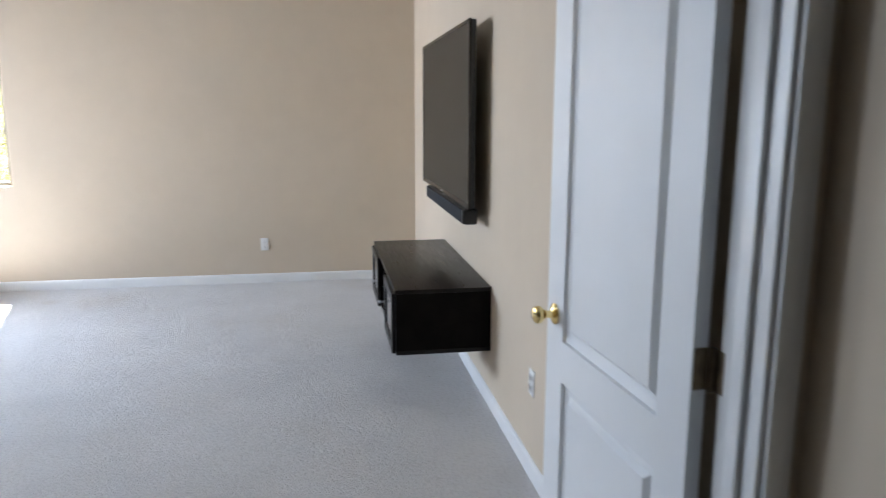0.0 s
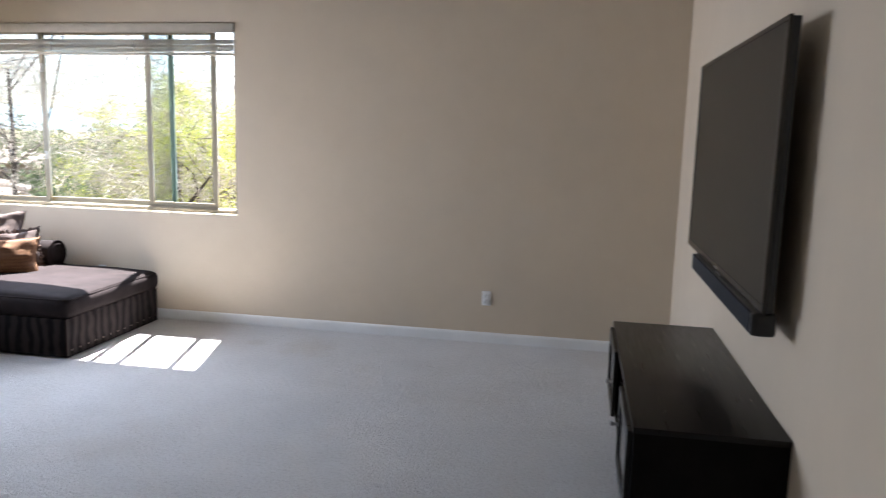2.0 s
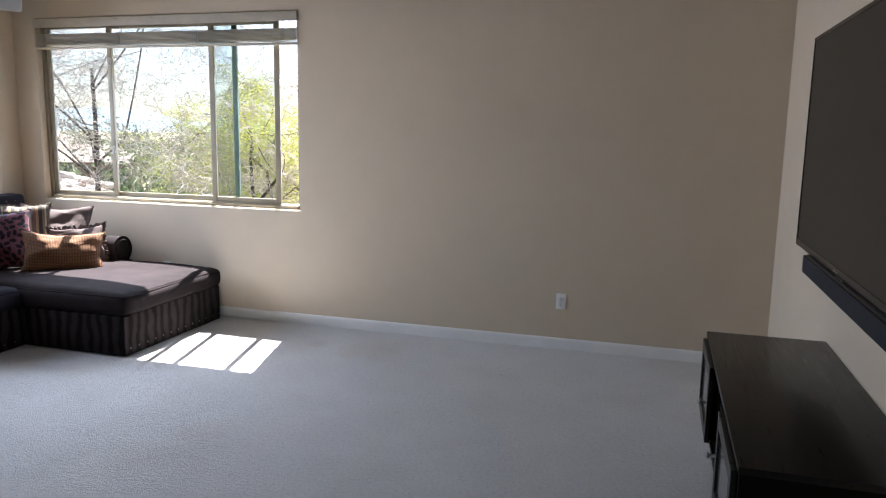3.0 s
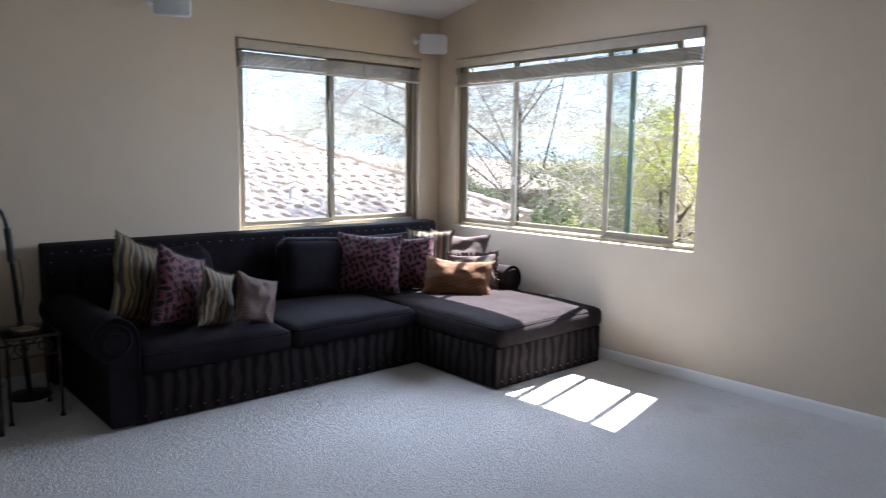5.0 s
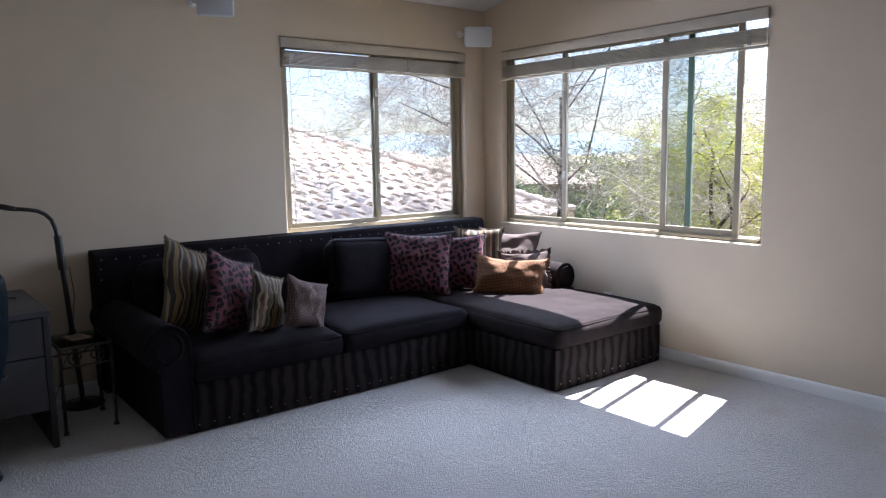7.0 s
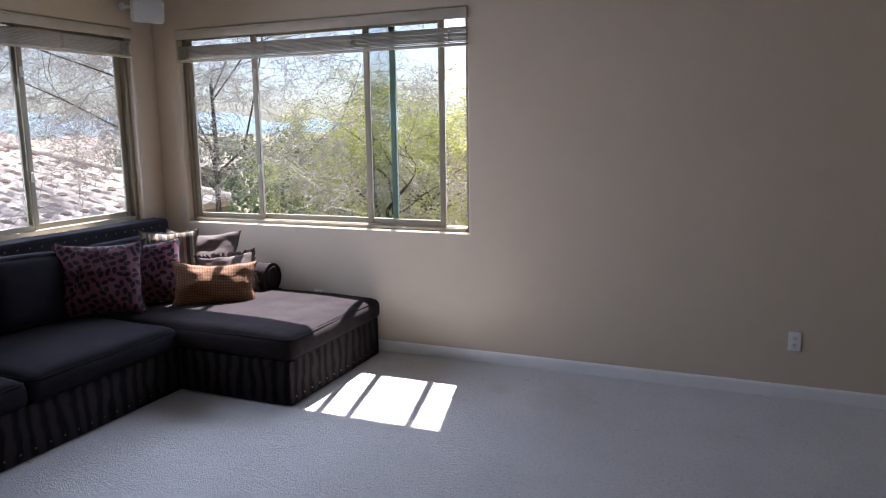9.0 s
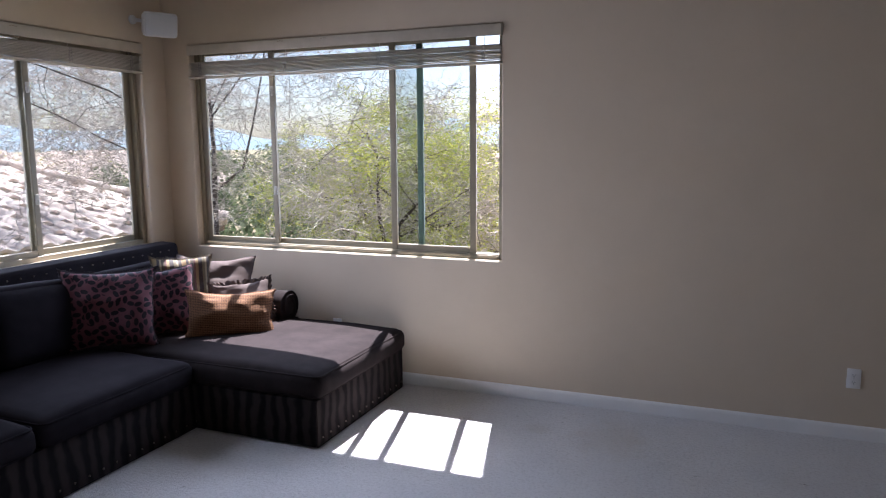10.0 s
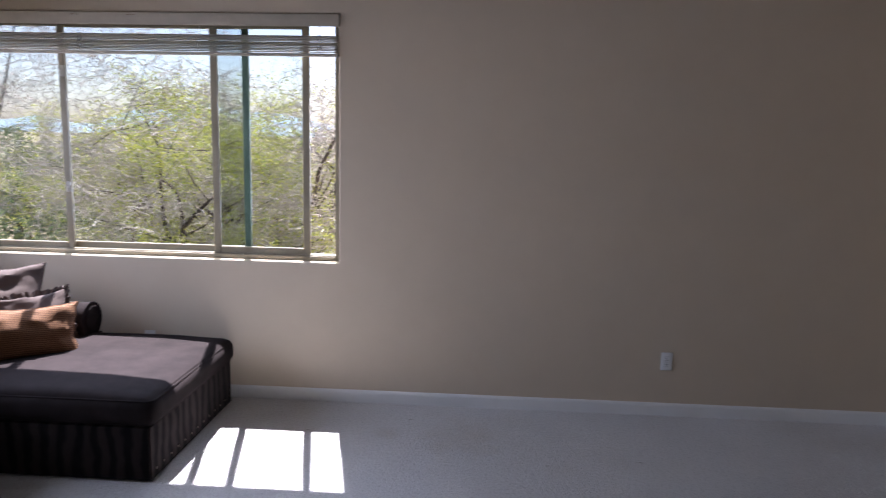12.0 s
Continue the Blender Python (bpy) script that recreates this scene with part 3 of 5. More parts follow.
def outlet(label, m):
    o = thing("wall_outlet", label, "outlet", m, "wall outlets")
    part("plate", box(-0.036, 0.036, -0.006, 0.0, -0.058, 0.058, 0.004, 2), OUTLET_WHITE, o)
    for dz in (-0.021, 0.021):
        r = part("socket", box(-0.017, 0.017, -0.0085, -0.005, dz - 0.014, dz + 0.014, 0.005, 2), OUTLET_WHITE, o)
        for dx, hh in ((-0.006, 0.0045), (0.006, 0.0035)):
            part("slot", box(dx - 0.0012, dx + 0.0012, -0.0092, -0.008, dz + 0.002 - hh, dz + 0.002 + hh), DARK_SLOT, r)
        part("ground_hole", lathe([(0, -0.0092), (0.0026, -0.0092), (0.0026, -0.008), (0, -0.008)], 10, None, pose(0, 0, dz - 0.008) @ pose(0, 0, 0, 0, 0, 0) @ Matrix.Rotation(radians(-90), 4, "X")), DARK_SLOT, r)
    part("screw", lathe([(0, 0), (0.003, 0), (0.002, 0.0012), (0, 0.0014)], 10, None, pose(0, -0.006, 0, 90, 0, 0)), STEEL, o)
    return o


outlet("white duplex outlet on the window wall", pose(-0.113, YN, 0.358))
outlet("white duplex outlet below the television wall, beside the door", pose(XE, 2.58, 0.42, 0, 0, -90))
outlet("white duplex outlet half hidden behind the chaise", pose(-3.47, YN, 0.375))


# ---- door and casing ----
def door_leaf():
    """Two-panel moulded door, standing open. Local x from the hinge to the free edge, local -y face towards the room."""
    wd, hd, td = 0.80, 2.03, 0.035
    d = thing("door_1", "white two-panel door standing open, with a brass knob", "door", pose(1.168, 1.03, 0.012, 0, 0, 93.5), kind="structure")
    # after the turn local y points to the west face
    st = 0.125
    bm = bmesh.new()
    xs, zs = [0, st, wd - st, wd], [0, 0.20, 0.75, 0.875, hd - 0.13, hd]
    for face, yy in ((0, td / 2), (1, -td / 2)):
        grid = [[bm.verts.new((x, yy, z)) for z in zs] for x in xs]
        for i in range(3):
            for j in range(5):
                if i == 1 and j in (1, 3):
                    a, b, c2, d2 = grid[1][j], grid[2][j], grid[2][j + 1], grid[1][j + 1]
                    ring = [a, b, c2, d2]
                    for inset, depth in ((0.003, 0.009), (0.018, 0.0165), (0.034, 0.0165), (0.050, 0.003)):
                        sgn = -1 if yy > 0 else 1
                        x0, x1, z0, z1 = xs[1] + inset, xs[2] - inset, zs[j] + inset, zs[j + 1] - inset
                        nxt = [bm.verts.new((x, yy + sgn * depth, z)) for x, z in ((x0, z0), (x1, z0), (x1, z1), (x0, z1))]
                        for k in range(4):
                            bm.faces.new((ring[k], ring[(k + 1) % 4], nxt[(k + 1) % 4], nxt[k]))
                        ring = nxt
                    bm.faces.new(ring)
                    continue
                bm.faces.new((grid[i][j], grid[i + 1][j], grid[i + 1][j + 1], grid[i][j + 1]))
        if face == 0:
            first = grid
        else:
            rim = [(i, 0) for i in range(4)] + [(3, j) for j in range(1, 6)] + [(i, 5) for i in (2, 1, 0)] + [(0, j) for j in (4, 3, 2, 1)]
            for (i, j), (k, l) in zip(rim, rim[1:] + rim[:1]):
                bm.faces.new((first[i][j], first[k][l], grid[k][l], grid[i][j]))
    part("leaf", bm, DOOR_PAINT, d)
    for sgn in (1, -1):
        m = pose(wd - 0.062, sgn * td / 2, 0.945, -90 * sgn, 0, 0)
        part("knob", lathe([(0, 0), (0.032, 0), (0.032, 0.004), (0.022, 0.010), (0.012, 0.014), (0.011, 0.032), (0.018, 0.038), (0.026, 0.048), (0.027, 0.058), (0.022, 0.067), (0.012, 0.071), (0, 0.072)], 28, None, m), BRASS, d, "polished brass knob and rose")
    part("latch_plate", box(wd, wd + 0.002, -0.012, 0.012, 0.915, 0.975, 0.0008, 1), BRASS, d)
    for z in (0.22, 1.03, 1.80):
        bm = lathe([(0, -0.047), (0.007, -0.047), (0.007, 0.047), (0, 0.047)], 12, None, pose(-0.010, -0.022, z))
        box(-0.0015, 0.0, -0.0175, 0.014, z - 0.045, z + 0.045, 0.0006, 1, bm)
        box(-0.044, -0.012, -0.028, -0.0255, z - 0.045, z + 0.045, 0.0006, 1, bm)
        part("hinge", bm, OLD_BRASS, d, "tarnished bronze hinge")
    return d


door_leaf()


def casing_strip(name, length, m):
    pr = [(0, 0), (0, 0.017), (0.012, 0.018), (0.016, 0.013), (0.040, 0.012), (0.046, 0.009), (0.058, 0.007), (0.060, 0)]
    bm = bmesh.new()
    lo = [bm.verts.new((x, -y, 0)) for x, y in pr]
    hi = [bm.verts.new((x, -y, length)) for x, y in pr]
    bm.faces.new(lo)
    bm.faces.new(hi[::-1])
    for i in range(len(pr)):
        j = (i + 1) % len(pr)
        bm.faces.new((lo[i], lo[j], hi[j], hi[i]))
    return structure(name, turned(bm, m), TRIM, "white painted door casing around the doorway", "door casing")


YH = YS - 0.14
structure("door_jamb_east", box(DX1 - 0.018, DX1 - 0.001, YH - 0.004, YS + 0.004, 0, DZ - 0.018, 0.002, 1), TRIM, "white painted door jamb", "door jamb")
structure("door_jamb_west", box(DX0 + 0.001, DX0 + 0.018, YH - 0.004, YS + 0.004, 0, DZ - 0.018, 0.002, 1), TRIM, "white painted door jamb", "door jamb")
structure("door_head", box(DX0 + 0.001, DX1 - 0.001, YH - 0.004, YS + 0.004, DZ - 0.018, DZ - 0.001, 0.002, 1), TRIM, "white painted door head", "door jamb")
structure("door_stop_east", box(DX1 - 0.030, DX1 - 0.0185, YH + 0.045, YH + 0.085, 0, DZ - 0.02, 0.003, 2), TRIM, "white painted door stop", "door jamb")
structure("door_stop_west", box(DX0 + 0.0185, DX0 + 0.030, YH + 0.045, YH + 0.085, 0, DZ - 0.02, 0.003, 2), TRIM, "white painted door stop", "door jamb")
casing_strip("door_casing_east", DZ + 0.04, pose(DX1 - 0.008, YH, 0))
casing_strip("door_casing_west", DZ + 0.04, pose(DX0 + 0.008, YH, 0) @ Matrix.Diagonal((-1, 1, 1, 1)))
casing_strip("door_casing_head", DX1 - DX0 + 0.12, pose(DX0 - 0.06, YH, DZ - 0.008, 0, 90, 0) @ Matrix.Diagonal((-1, 1, 1, 1)))


# ---- sectional sofa ----
def ring_path(sx, sy, r, z, n=6):
    pts = []
    for cx, cy, a0 in ((sx / 2 - r, sy / 2 - r, 0), (-sx / 2 + r, sy / 2 - r, 90), (-sx / 2 + r, -sy / 2 + r, 180), (sx / 2 - r, -sy / 2 + r, 270)):
        for k in range(n + 1):
            a = radians(a0 + 90 * k / n)
            pts.append((cx + r * math.cos(a), cy + r * math.sin(a), z))
    return pts + [pts[0], pts[1]]


def seat_block(owner, name, x0, x1, y0, y1, z0, z1, mat, puff, label, seed, r=0.05):
    m = pose((x0 + x1) / 2, (y0 + y1) / 2, (z0 + z1) / 2)
    c = part(name, soft_box(x1 - x0, y1 - y0, z1 - z0, r, 16, puff, 0.012, 0, seed), mat, owner, label, m)
    for z in ((z1 - z0) / 2 - r * 0.30, -(z1 - z0) / 2 + r * 0.30):
        part("piping", tube(ring_path(x1 - x0 - 0.026, y1 - y0 - 0.026, r * 0.9, z), 0.0055, 6), mat, c)
    return c


def scroll_arm(owner, x0, x1, yc, zc, r, ya, yb, z0, outward, label, cloth=None):
    """A rolled arm along x: an upright panel from ya to yb, topped by a roll about (yc, zc)."""
    n, poly, cloth = 26, [], cloth or VELVET
    inner_y, outer_y = (yb, ya) if outward < 0 else (ya, yb)
    s = -1 if outward < 0 else 1
    poly.append((outer_y, z0))
    poly.append((inner_y, z0))
    poly.append((inner_y, zc - r * 0.2))
    for k in range(n + 1):
        a = radians(190 - 255 * k / n)
        poly.append((yc + s * r * math.cos(a), zc + r * math.sin(a)))
    poly.append((outer_y, zc - r * 0.95))
    bm = prism(poly, "x", x0, x1)
    rim = [e for e in bm.edges if abs(e.verts[0].co.x - e.verts[1].co.x) < 1e-6 and max(v.co.x for v in e.verts) > x1 - 1e-4]
    bmesh.ops.bevel(bm, geom=rim, offset=0.012, segments=3, profile=0.6, affect="EDGES")
    arm = part("arm", bm, cloth, owner, label)
    pts = [(x1 + 0.003, y, z) for y, z in poly[2:]]
    part("piping", tube([(x1 + 0.002, inner_y, z0 + 0.02)] + pts + [(x1 + 0.002, outer_y, z0 + 0.02)], 0.006, 6), cloth, arm)
    part("scroll_face", lathe([(0, 0.012), (r * 0.30, 0.016), (r * 0.55, 0.010), (r * 0.72, 0.004), (r * 0.80, -0.002), (0, -0.002)], 28, None, pose(x1, yc, zc, 0, 90, 0)), cloth, arm, "padded round scroll front")
    roll = []
    for k in range(40):
        a = radians(-60 + 560 * k / 39)
        q = r * (0.90 - 0.58 * k / 39)
        roll.append((x1 + 0.008 + 0.008 * k / 39, yc + s * q * math.cos(a), zc + q * math.sin(a)))
    part("scroll_piping", tube(roll, 0.0055, 6), cloth, arm, "corded spiral on the scroll front")
    return arm


def sofa():
    s = thing("sectional_sofa", "charcoal-brown velvet sectional sofa with a chaise and nickel studs", "sofa")
    # bases
    part("base", box(-4.90, -3.745, 3.20, 5.28, 0.008, 0.295, 0.012, 2), FLAME_Y, s, "flame-striped velvet base")
    part("chaise_base", box(-4.90, -2.905, 5.282, 6.42, 0.008, 0.285, 0.014, 2), FLAME_X, s, "flame-striped velvet chaise base")
    part("chaise_end_panel", box(-2.907, -2.897, 5.29, 6.412, 0.008, 0.282, 0.004, 2), FLAME_Y, s, "flame-striped velvet end panel")
    for x, y in ((-4.8, 3.3), (-3.85, 3.3), (-3.85, 5.2), (-3.0, 5.4), (-3.0, 6.3), (-4.8, 6.3)):
        part("foot", lathe([(0, 0), (0.025, 0), (0.035, 0.031), (0, 0.031)], 12, None, pose(x, y, 0)), BLACK_PLASTIC, s)
    # backs in two lengths, leaning a little
    for y0, y1 in ((3.00, 4.745), (4.75, 6.325)):
        poly = [(-4.935, 0.05), (-4.70, 0.05), (-4.715, 0.60), (-4.755, 0.945), (-4.775, 0.965), (-4.90, 0.972), (-4.93, 0.955)]
        bm = bmesh.new()
        lo = [bm.verts.new((x, y0, z)) for x, z in poly]
        hi = [bm.verts.new((x, y1, z)) for x, z in poly]
        bm.faces.new(lo)
        bm.faces.new(hi[::-1])
        for i in range(len(poly)):
            j = (i + 1) % len(poly)
            bm.faces.new((lo[i], hi[i], hi[j], lo[j]))
        bmesh.ops.bevel(bm, geom=[e for e in bm.edges], offset=0.008, segments=2, profile=0.6, affect="EDGES")
        part("back", bm, VELVET, s, "upright velvet back edged with studs")
    scroll_arm(s, -4.90, -3.735, 3.105, 0.525, 0.128, 3.07, 3.235, 0.02, -1, "rolled velvet arm beside the side table")
    scroll_arm(s, -4.86, -3.755, 6.315, 0.545, 0.110, 6.225, 6.42, 0.25, 1, "rolled velvet arm above the chaise", VELVET_SUNLIT)
    # cushions
    seat_block(s, "seat_cushion", -4.66, -3.725, 3.245, 4.228, 0.285, 0.425, VELVET, 0.045, "plump velvet seat cushion", 1.0)
    seat_block(s, "seat_cushion", -4.66, -3.720, 4.236, 5.274, 0.285, 0.425, VELVET, 0.050, "plump velvet seat cushion", 5.0)
    seat_block(s, "chaise_cushion", -4.66, -2.868, 5.280, 6.415, 0.283, 0.432, VELVET_SUNLIT, 0.042, "long velvet chaise cushion, sunlight put into its colour", 9.0)
    for yc, w, h, lean, roll, sd in ((3.62, 0.82, 0.46, -9, -2, 2.0), (4.90, 0.62, 0.46, -12, 4, 7.0), (5.75, 0.85, 0.42, -12, 0, 11.0)):
        m = pose(-4.585, yc, 0.675, 0, 0, 90) @ pose(0, 0, 0, lean, roll, 0)
        part("back_cushion", soft_box(w, 0.18, h, 0.088, 16, 0.03, 0.03, 0.02, sd), VELVET, s, "soft velvet back cushion", m)
    # studs
    bm = lathe([(0, 0.0045), (0.0035, 0.0038), (0.0055, 0.0018), (0.006, -0.001), (0, -0.001)], 10)
    stud = finish("nailhead", bm, STUD)
    def stud_at(x, y, z, rx, ry, rz):
        part("nailhead", stud, None, s, "", pose(x, y, z, rx, ry, rz))
    for k in range(38):
        stud_at(-4.748, 3.04 + k * 0.0885, 0.918, 0, 84, 0)
    for z in (0.86, 0.79, 0.72, 0.66):
        stud_at(-4.738, 3.03, z, 0, 84, 0)
    for k in range(24):
        stud_at(-3.742, 3.26 + k * 0.088, 0.055, 0, 90, 0)
    for k in range(13):
        stud_at(-2.895, 5.34 + k * 0.087, 0.055, 0, 90, 0)
    for k in range(9):
        stud_at(-3.72 + k * 0.09, 5.300, 0.055, 90, 0, 0)
    return s


sofa()


# ---- throw pillows ----
def leopard(name):
    m = Mat(name, (0.20, 0.08, 0.09), 0.75, spec=0.2)
    ground = m.ramp(m.noise(7, 4), [(0.3, (0.105, 0.036, 0.047)), (0.7, (0.16, 0.058, 0.068))])
    flat = m.scaled(21, 0.0, 21, (0, 0.4, 0))
    v = m.node("ShaderNodeTexVoronoi", Scale=1.0, Randomness=0.55)
    m.link(flat, v.inputs["Vector"])
    off = m.t.nodes.new("ShaderNodeVectorMath")
    off.operation = "SUBTRACT"
    m.link(flat, off.inputs[0])
    m.link(v.outputs["Position"], off.inputs[1])
    rot = m.t.nodes.new("ShaderNodeVectorRotate")
    rot.rotation_type = "Y_AXIS"
    m.link(off.outputs[0], rot.inputs["Vector"])
    sep = m.node("ShaderNodeSeparateColor")
    m.link(v.outputs["Color"], sep.inputs[0])
    m.link(m.math("MULTIPLY", sep.outputs[0], 6.28), rot.inputs["Angle"])
    egg = m.t.nodes.new("ShaderNodeVectorMath")
    egg.operation = "MULTIPLY"
    egg.inputs[1].default_value = (1.0, 0.0, 1.75)
    m.link(rot.outputs[0], egg.inputs[0])
    ln = m.t.nodes.new("ShaderNodeVectorMath")
    ln.operation = "LENGTH"
    m.link(egg.outputs[0], ln.inputs[0])
    leaf = m.ramp(ln.outputs["Value"], [(0.47, (1, 1, 1)), (0.52, (0, 0, 0))])
    m.color(m.mix(leaf, ground, (0.012, 0.007, 0.011)))
    m.bump(m.math("ADD", m.math("MULTIPLY", leaf, -0.6), m.math("MULTIPLY", m.noise(300, 2), 0.3)), 0.4, 0.002)
    m.b.inputs["Sheen Weight"].default_value = 0.1
    return m.m


def striped(name):
    m = Mat(name, (0.2, 0.15, 0.08), 0.7, spec=0.25)
    sep = m.node("ShaderNodeSeparateXYZ")
    m.link(m.place(), sep.inputs[0])
    f = m.math("FRACT", m.math("ADD", m.math("MULTIPLY", sep.outputs[0], 5.2), m.math("MULTIPLY", m.noise(6, 2), 0.04)))
    cols = [(0.0, (0.20, 0.125, 0.045)), (0.16, (0.018, 0.011, 0.012)), (0.25, (0.25, 0.19, 0.10)), (0.31, (0.05, 0.035, 0.018)), (0.42, (0.09, 0.03, 0.028)),
            (0.48, (0.21, 0.145, 0.062)), (0.58, (0.015, 0.010, 0.012)), (0.72, (0.11, 0.09, 0.045)), (0.82, (0.25, 0.21, 0.13)), (0.88, (0.022, 0.014, 0.014))]
    cols = [(p, tuple(0.85 * v for v in c)) for p, c in cols]
    m.color(m.mix(0.08, m.ramp(f, cols, True), m.ramp(m.noise(120, 2), [(0.3, (0.05, 0.04, 0.03)), (0.7, (0.4, 0.36, 0.28))])))
    m.bump(m.noise(350, 2), 0.3, 0.0015)
    return m.m


def woven(name, c1, c2, sc=150):
    m = Mat(name, c1, 0.8, spec=0.2)
    ch = m.node("ShaderNodeTexChecker", Scale=sc)
    m.link(m.scaled(1, 0.001, 1, (0, 0.785, 0)), ch.inputs["Vector"])
    f = m.math("ADD", m.math("MULTIPLY", ch.outputs["Fac"], 0.55), m.math("MULTIPLY", m.noise(60, 3), 0.5))
    m.color(m.ramp(f, [(0.2, c1), (0.8, c2)]))
    m.bump(f, 0.6, 0.003)
    return m.m


LEOPARD = leopard("mauve_velvet_dark_leaf_print")
STRIPED = striped("gold_brown_striped_silk")
ORANGE = woven("rust_woven_cloth", (0.075, 0.034, 0.018), (0.24, 0.12, 0.056), 130)
MAUVE_WEAVE = woven("mauve_brown_woven_cloth", (0.045, 0.027, 0.024), (0.17, 0.115, 0.10), 150)
TAUPE = velvet("taupe_satin_cloth", (0.075, 0.058, 0.054), (0.11, 0.088, 0.08), 0.5)
FRINGE = mottled("gold_brown_cord", (0.03, 0.022, 0.014), (0.14, 0.105, 0.055), 90, 0.8, bump=0.5, bscale=220).m
DARK_EDGE = mottled("dark_plum_cord", (0.012, 0.007, 0.009), (0.03, 0.016, 0.02), 90, 0.8, bump=0.5, bscale=220).m


def pillow(label, w, h, t, mat, centre, yaw, lean, roll, edge=None, edge_name="corded_edge", ruffle=0.0, seed=0.0, sag=0.0):
    """A plump square pillow: local x across, z up, front towards local -y."""
    n = 22
    m = pose(*centre, 0, 0, yaw) @ pose(0, 0, 0, lean, 0, 0) @ pose(0, 0, 0, 0, roll, 0)
    p = thing("throw_pillow", label, "pillow", m, "throw pillows on the sofa")
    bm = bmesh.new()

    def spot(u, v, side):
        x = w / 2 * u * (1 - 0.115 * (1 - v * v))
        z = h / 2 * v * (1 - 0.115 * (1 - u * u)) - sag * h * (1 - u * u) * max(v, 0)
        thick = t / 2 * (max(0.0, (1 - u * u)) ** 0.42) * (max(0.0, (1 - v * v)) ** 0.42)
        q = Vector((u * 2.2 + seed, v * 2.2, side * 3.1 + seed))
        thick *= 1 + 0.30 * noise.noise(q)
        crease = (0.011 * noise.noise(Vector((u * 4 + seed, v * 4 - seed, side))) + 0.006 * noise.noise(Vector((u * 9 - seed, v * 5 + seed, side * 2)))) * (1 - (u * v) ** 2)
        y = side * thick + crease * min(1.0, thick * 30)
        wave = 0.010 * noise.noise(Vector((u * 3 + seed * 2, v * 3, 5.0)))
        return Vector((x + wave, y + 0.02 * noise.noise(Vector((u * 1.3 - seed, v * 1.3, 1.0))), z + wave * 0.7))
    c = [math.sin((-1 + 2 * i / n) * math.pi / 2) for i in range(n + 1)]
    front = [[bm.verts.new(spot(u, v, -1)) for v in c] for u in c]
    back = [[front[i][j] if i in (0, n) or j in (0, n) else bm.verts.new(spot(c[i], c[j], 1)) for j in range(n + 1)] for i in range(n + 1)]
    for i in range(n):
        for j in range(n):
            bm.faces.new((front[i][j], front[i + 1][j], front[i + 1][j + 1], front[i][j + 1]))
            bm.faces.new((back[i][j], back[i][j + 1], back[i + 1][j + 1], back[i + 1][j]))
    rim = [front[i][0].co.copy() for i in range(n)] + [front[n][j].co.copy() for j in range(n)] + [front[i][n].co.copy() for i in range(n, 0, -1)] + [front[0][j].co.copy() for j in range(n, 0, -1)]
    part("cover", bm, mat, p)
    if edge is not None and not ruffle:
        part(edge_name, tube(rim + [rim[0], rim[1]], 0.0065, 6), edge, p)
    if edge_name == "fringe":
        bm = bmesh.new()
        rnd = random.Random(int(seed * 10) + 3)
        for a, b in zip(rim, rim[1:] + rim[:1]):
            for k in range(3):
                q = a.lerp(b, k / 3)
                d = Vector((q.x, 0, q.z)).normalized() * rnd.uniform(0.012, 0.024)
                tube([q, q + d * 0.5 + Vector((0, rnd.uniform(-0.004, 0.004), 0)), q + d + Vector((0, rnd.uniform(-0.008, 0.008), 0))], 0.0022, 4, bm)
        part("tassels", bm, edge, p)
    if ruffle:
        bm = bmesh.new()
        m2 = []
        steps = len(rim) * 3
        for k in range(steps):
            f = k / 3
            a, b = rim[int(f) % len(rim)], rim[(int(f) + 1) % len(rim)]
            q = a.lerp(b, f - int(f))
            d = Vector((q.x / w, 0, q.z / h)).normalized()
            y = 0.010 * math.sin(k * 1.7) + 0.004 * math.sin(k * 0.6 + seed)
            row = []
            for s2, th in ((0, 0.0), (0.5, 0.6), (1.0, 1.0)):
                row.append(q + d * ruffle * s2 * (0.85 + 0.15 * math.sin(k * 1.1)) + Vector((0, y * th, 0)))
            m2.append(([bm.verts.new(r + Vector((0, -0.0012, 0))) for r in row], [bm.verts.new(r + Vector((0, 0.0012, 0))) for r in row]))
        for k in range(steps):
            (a, a2), (b, b2) = m2[k], m2[(k + 1) % steps]
            for q in range(2):
                bm.faces.new((a[q], b[q], b[q + 1], a[q + 1]))
                bm.faces.new((a2[q], a2[q + 1], b2[q + 1], b2[q]))
            bm.faces.new((a[2], b[2], b2[2], a2[2]))
        part("ruffle", bm, edge or mat, p, "gathered ruffle edge")
    return p


pillow("large striped gold and brown silk pillow leaning on the sofa arm", 0.50, 0.56, 0.15, STRIPED, (-4.32, 3.45, 0.735), 124, -8, 20, FRINGE, "fringe", 0, 1.1)
pillow("mauve velvet pillow with dark leaf print and tasselled edge", 0.46, 0.50, 0.17, LEOPARD, (-4.17, 3.65, 0.690), 122, -8, 20, DARK_EDGE, "fringe", 0, 2.3)
pillow("small striped gold and brown silk pillow", 0.36, 0.38, 0.12, STRIPED, (-4.06, 3.85, 0.625), 125, -8, 20, FRINGE, "fringe", 0, 3.7)
pillow("small mauve-brown woven pillow on the seat", 0.33, 0.33, 0.13, MAUVE_WEAVE, (-3.97, 4.08, 0.600), 104, -14, 20, MAUVE_WEAVE, "corded_edge", 0, 4.9)
pillow("large mauve velvet pillow with dark leaf print", 0.55, 0.50, 0.19, LEOPARD, (-4.37, 5.28, 0.695), 47, -14, 2, DARK_EDGE, "fringe", 0, 5.3)
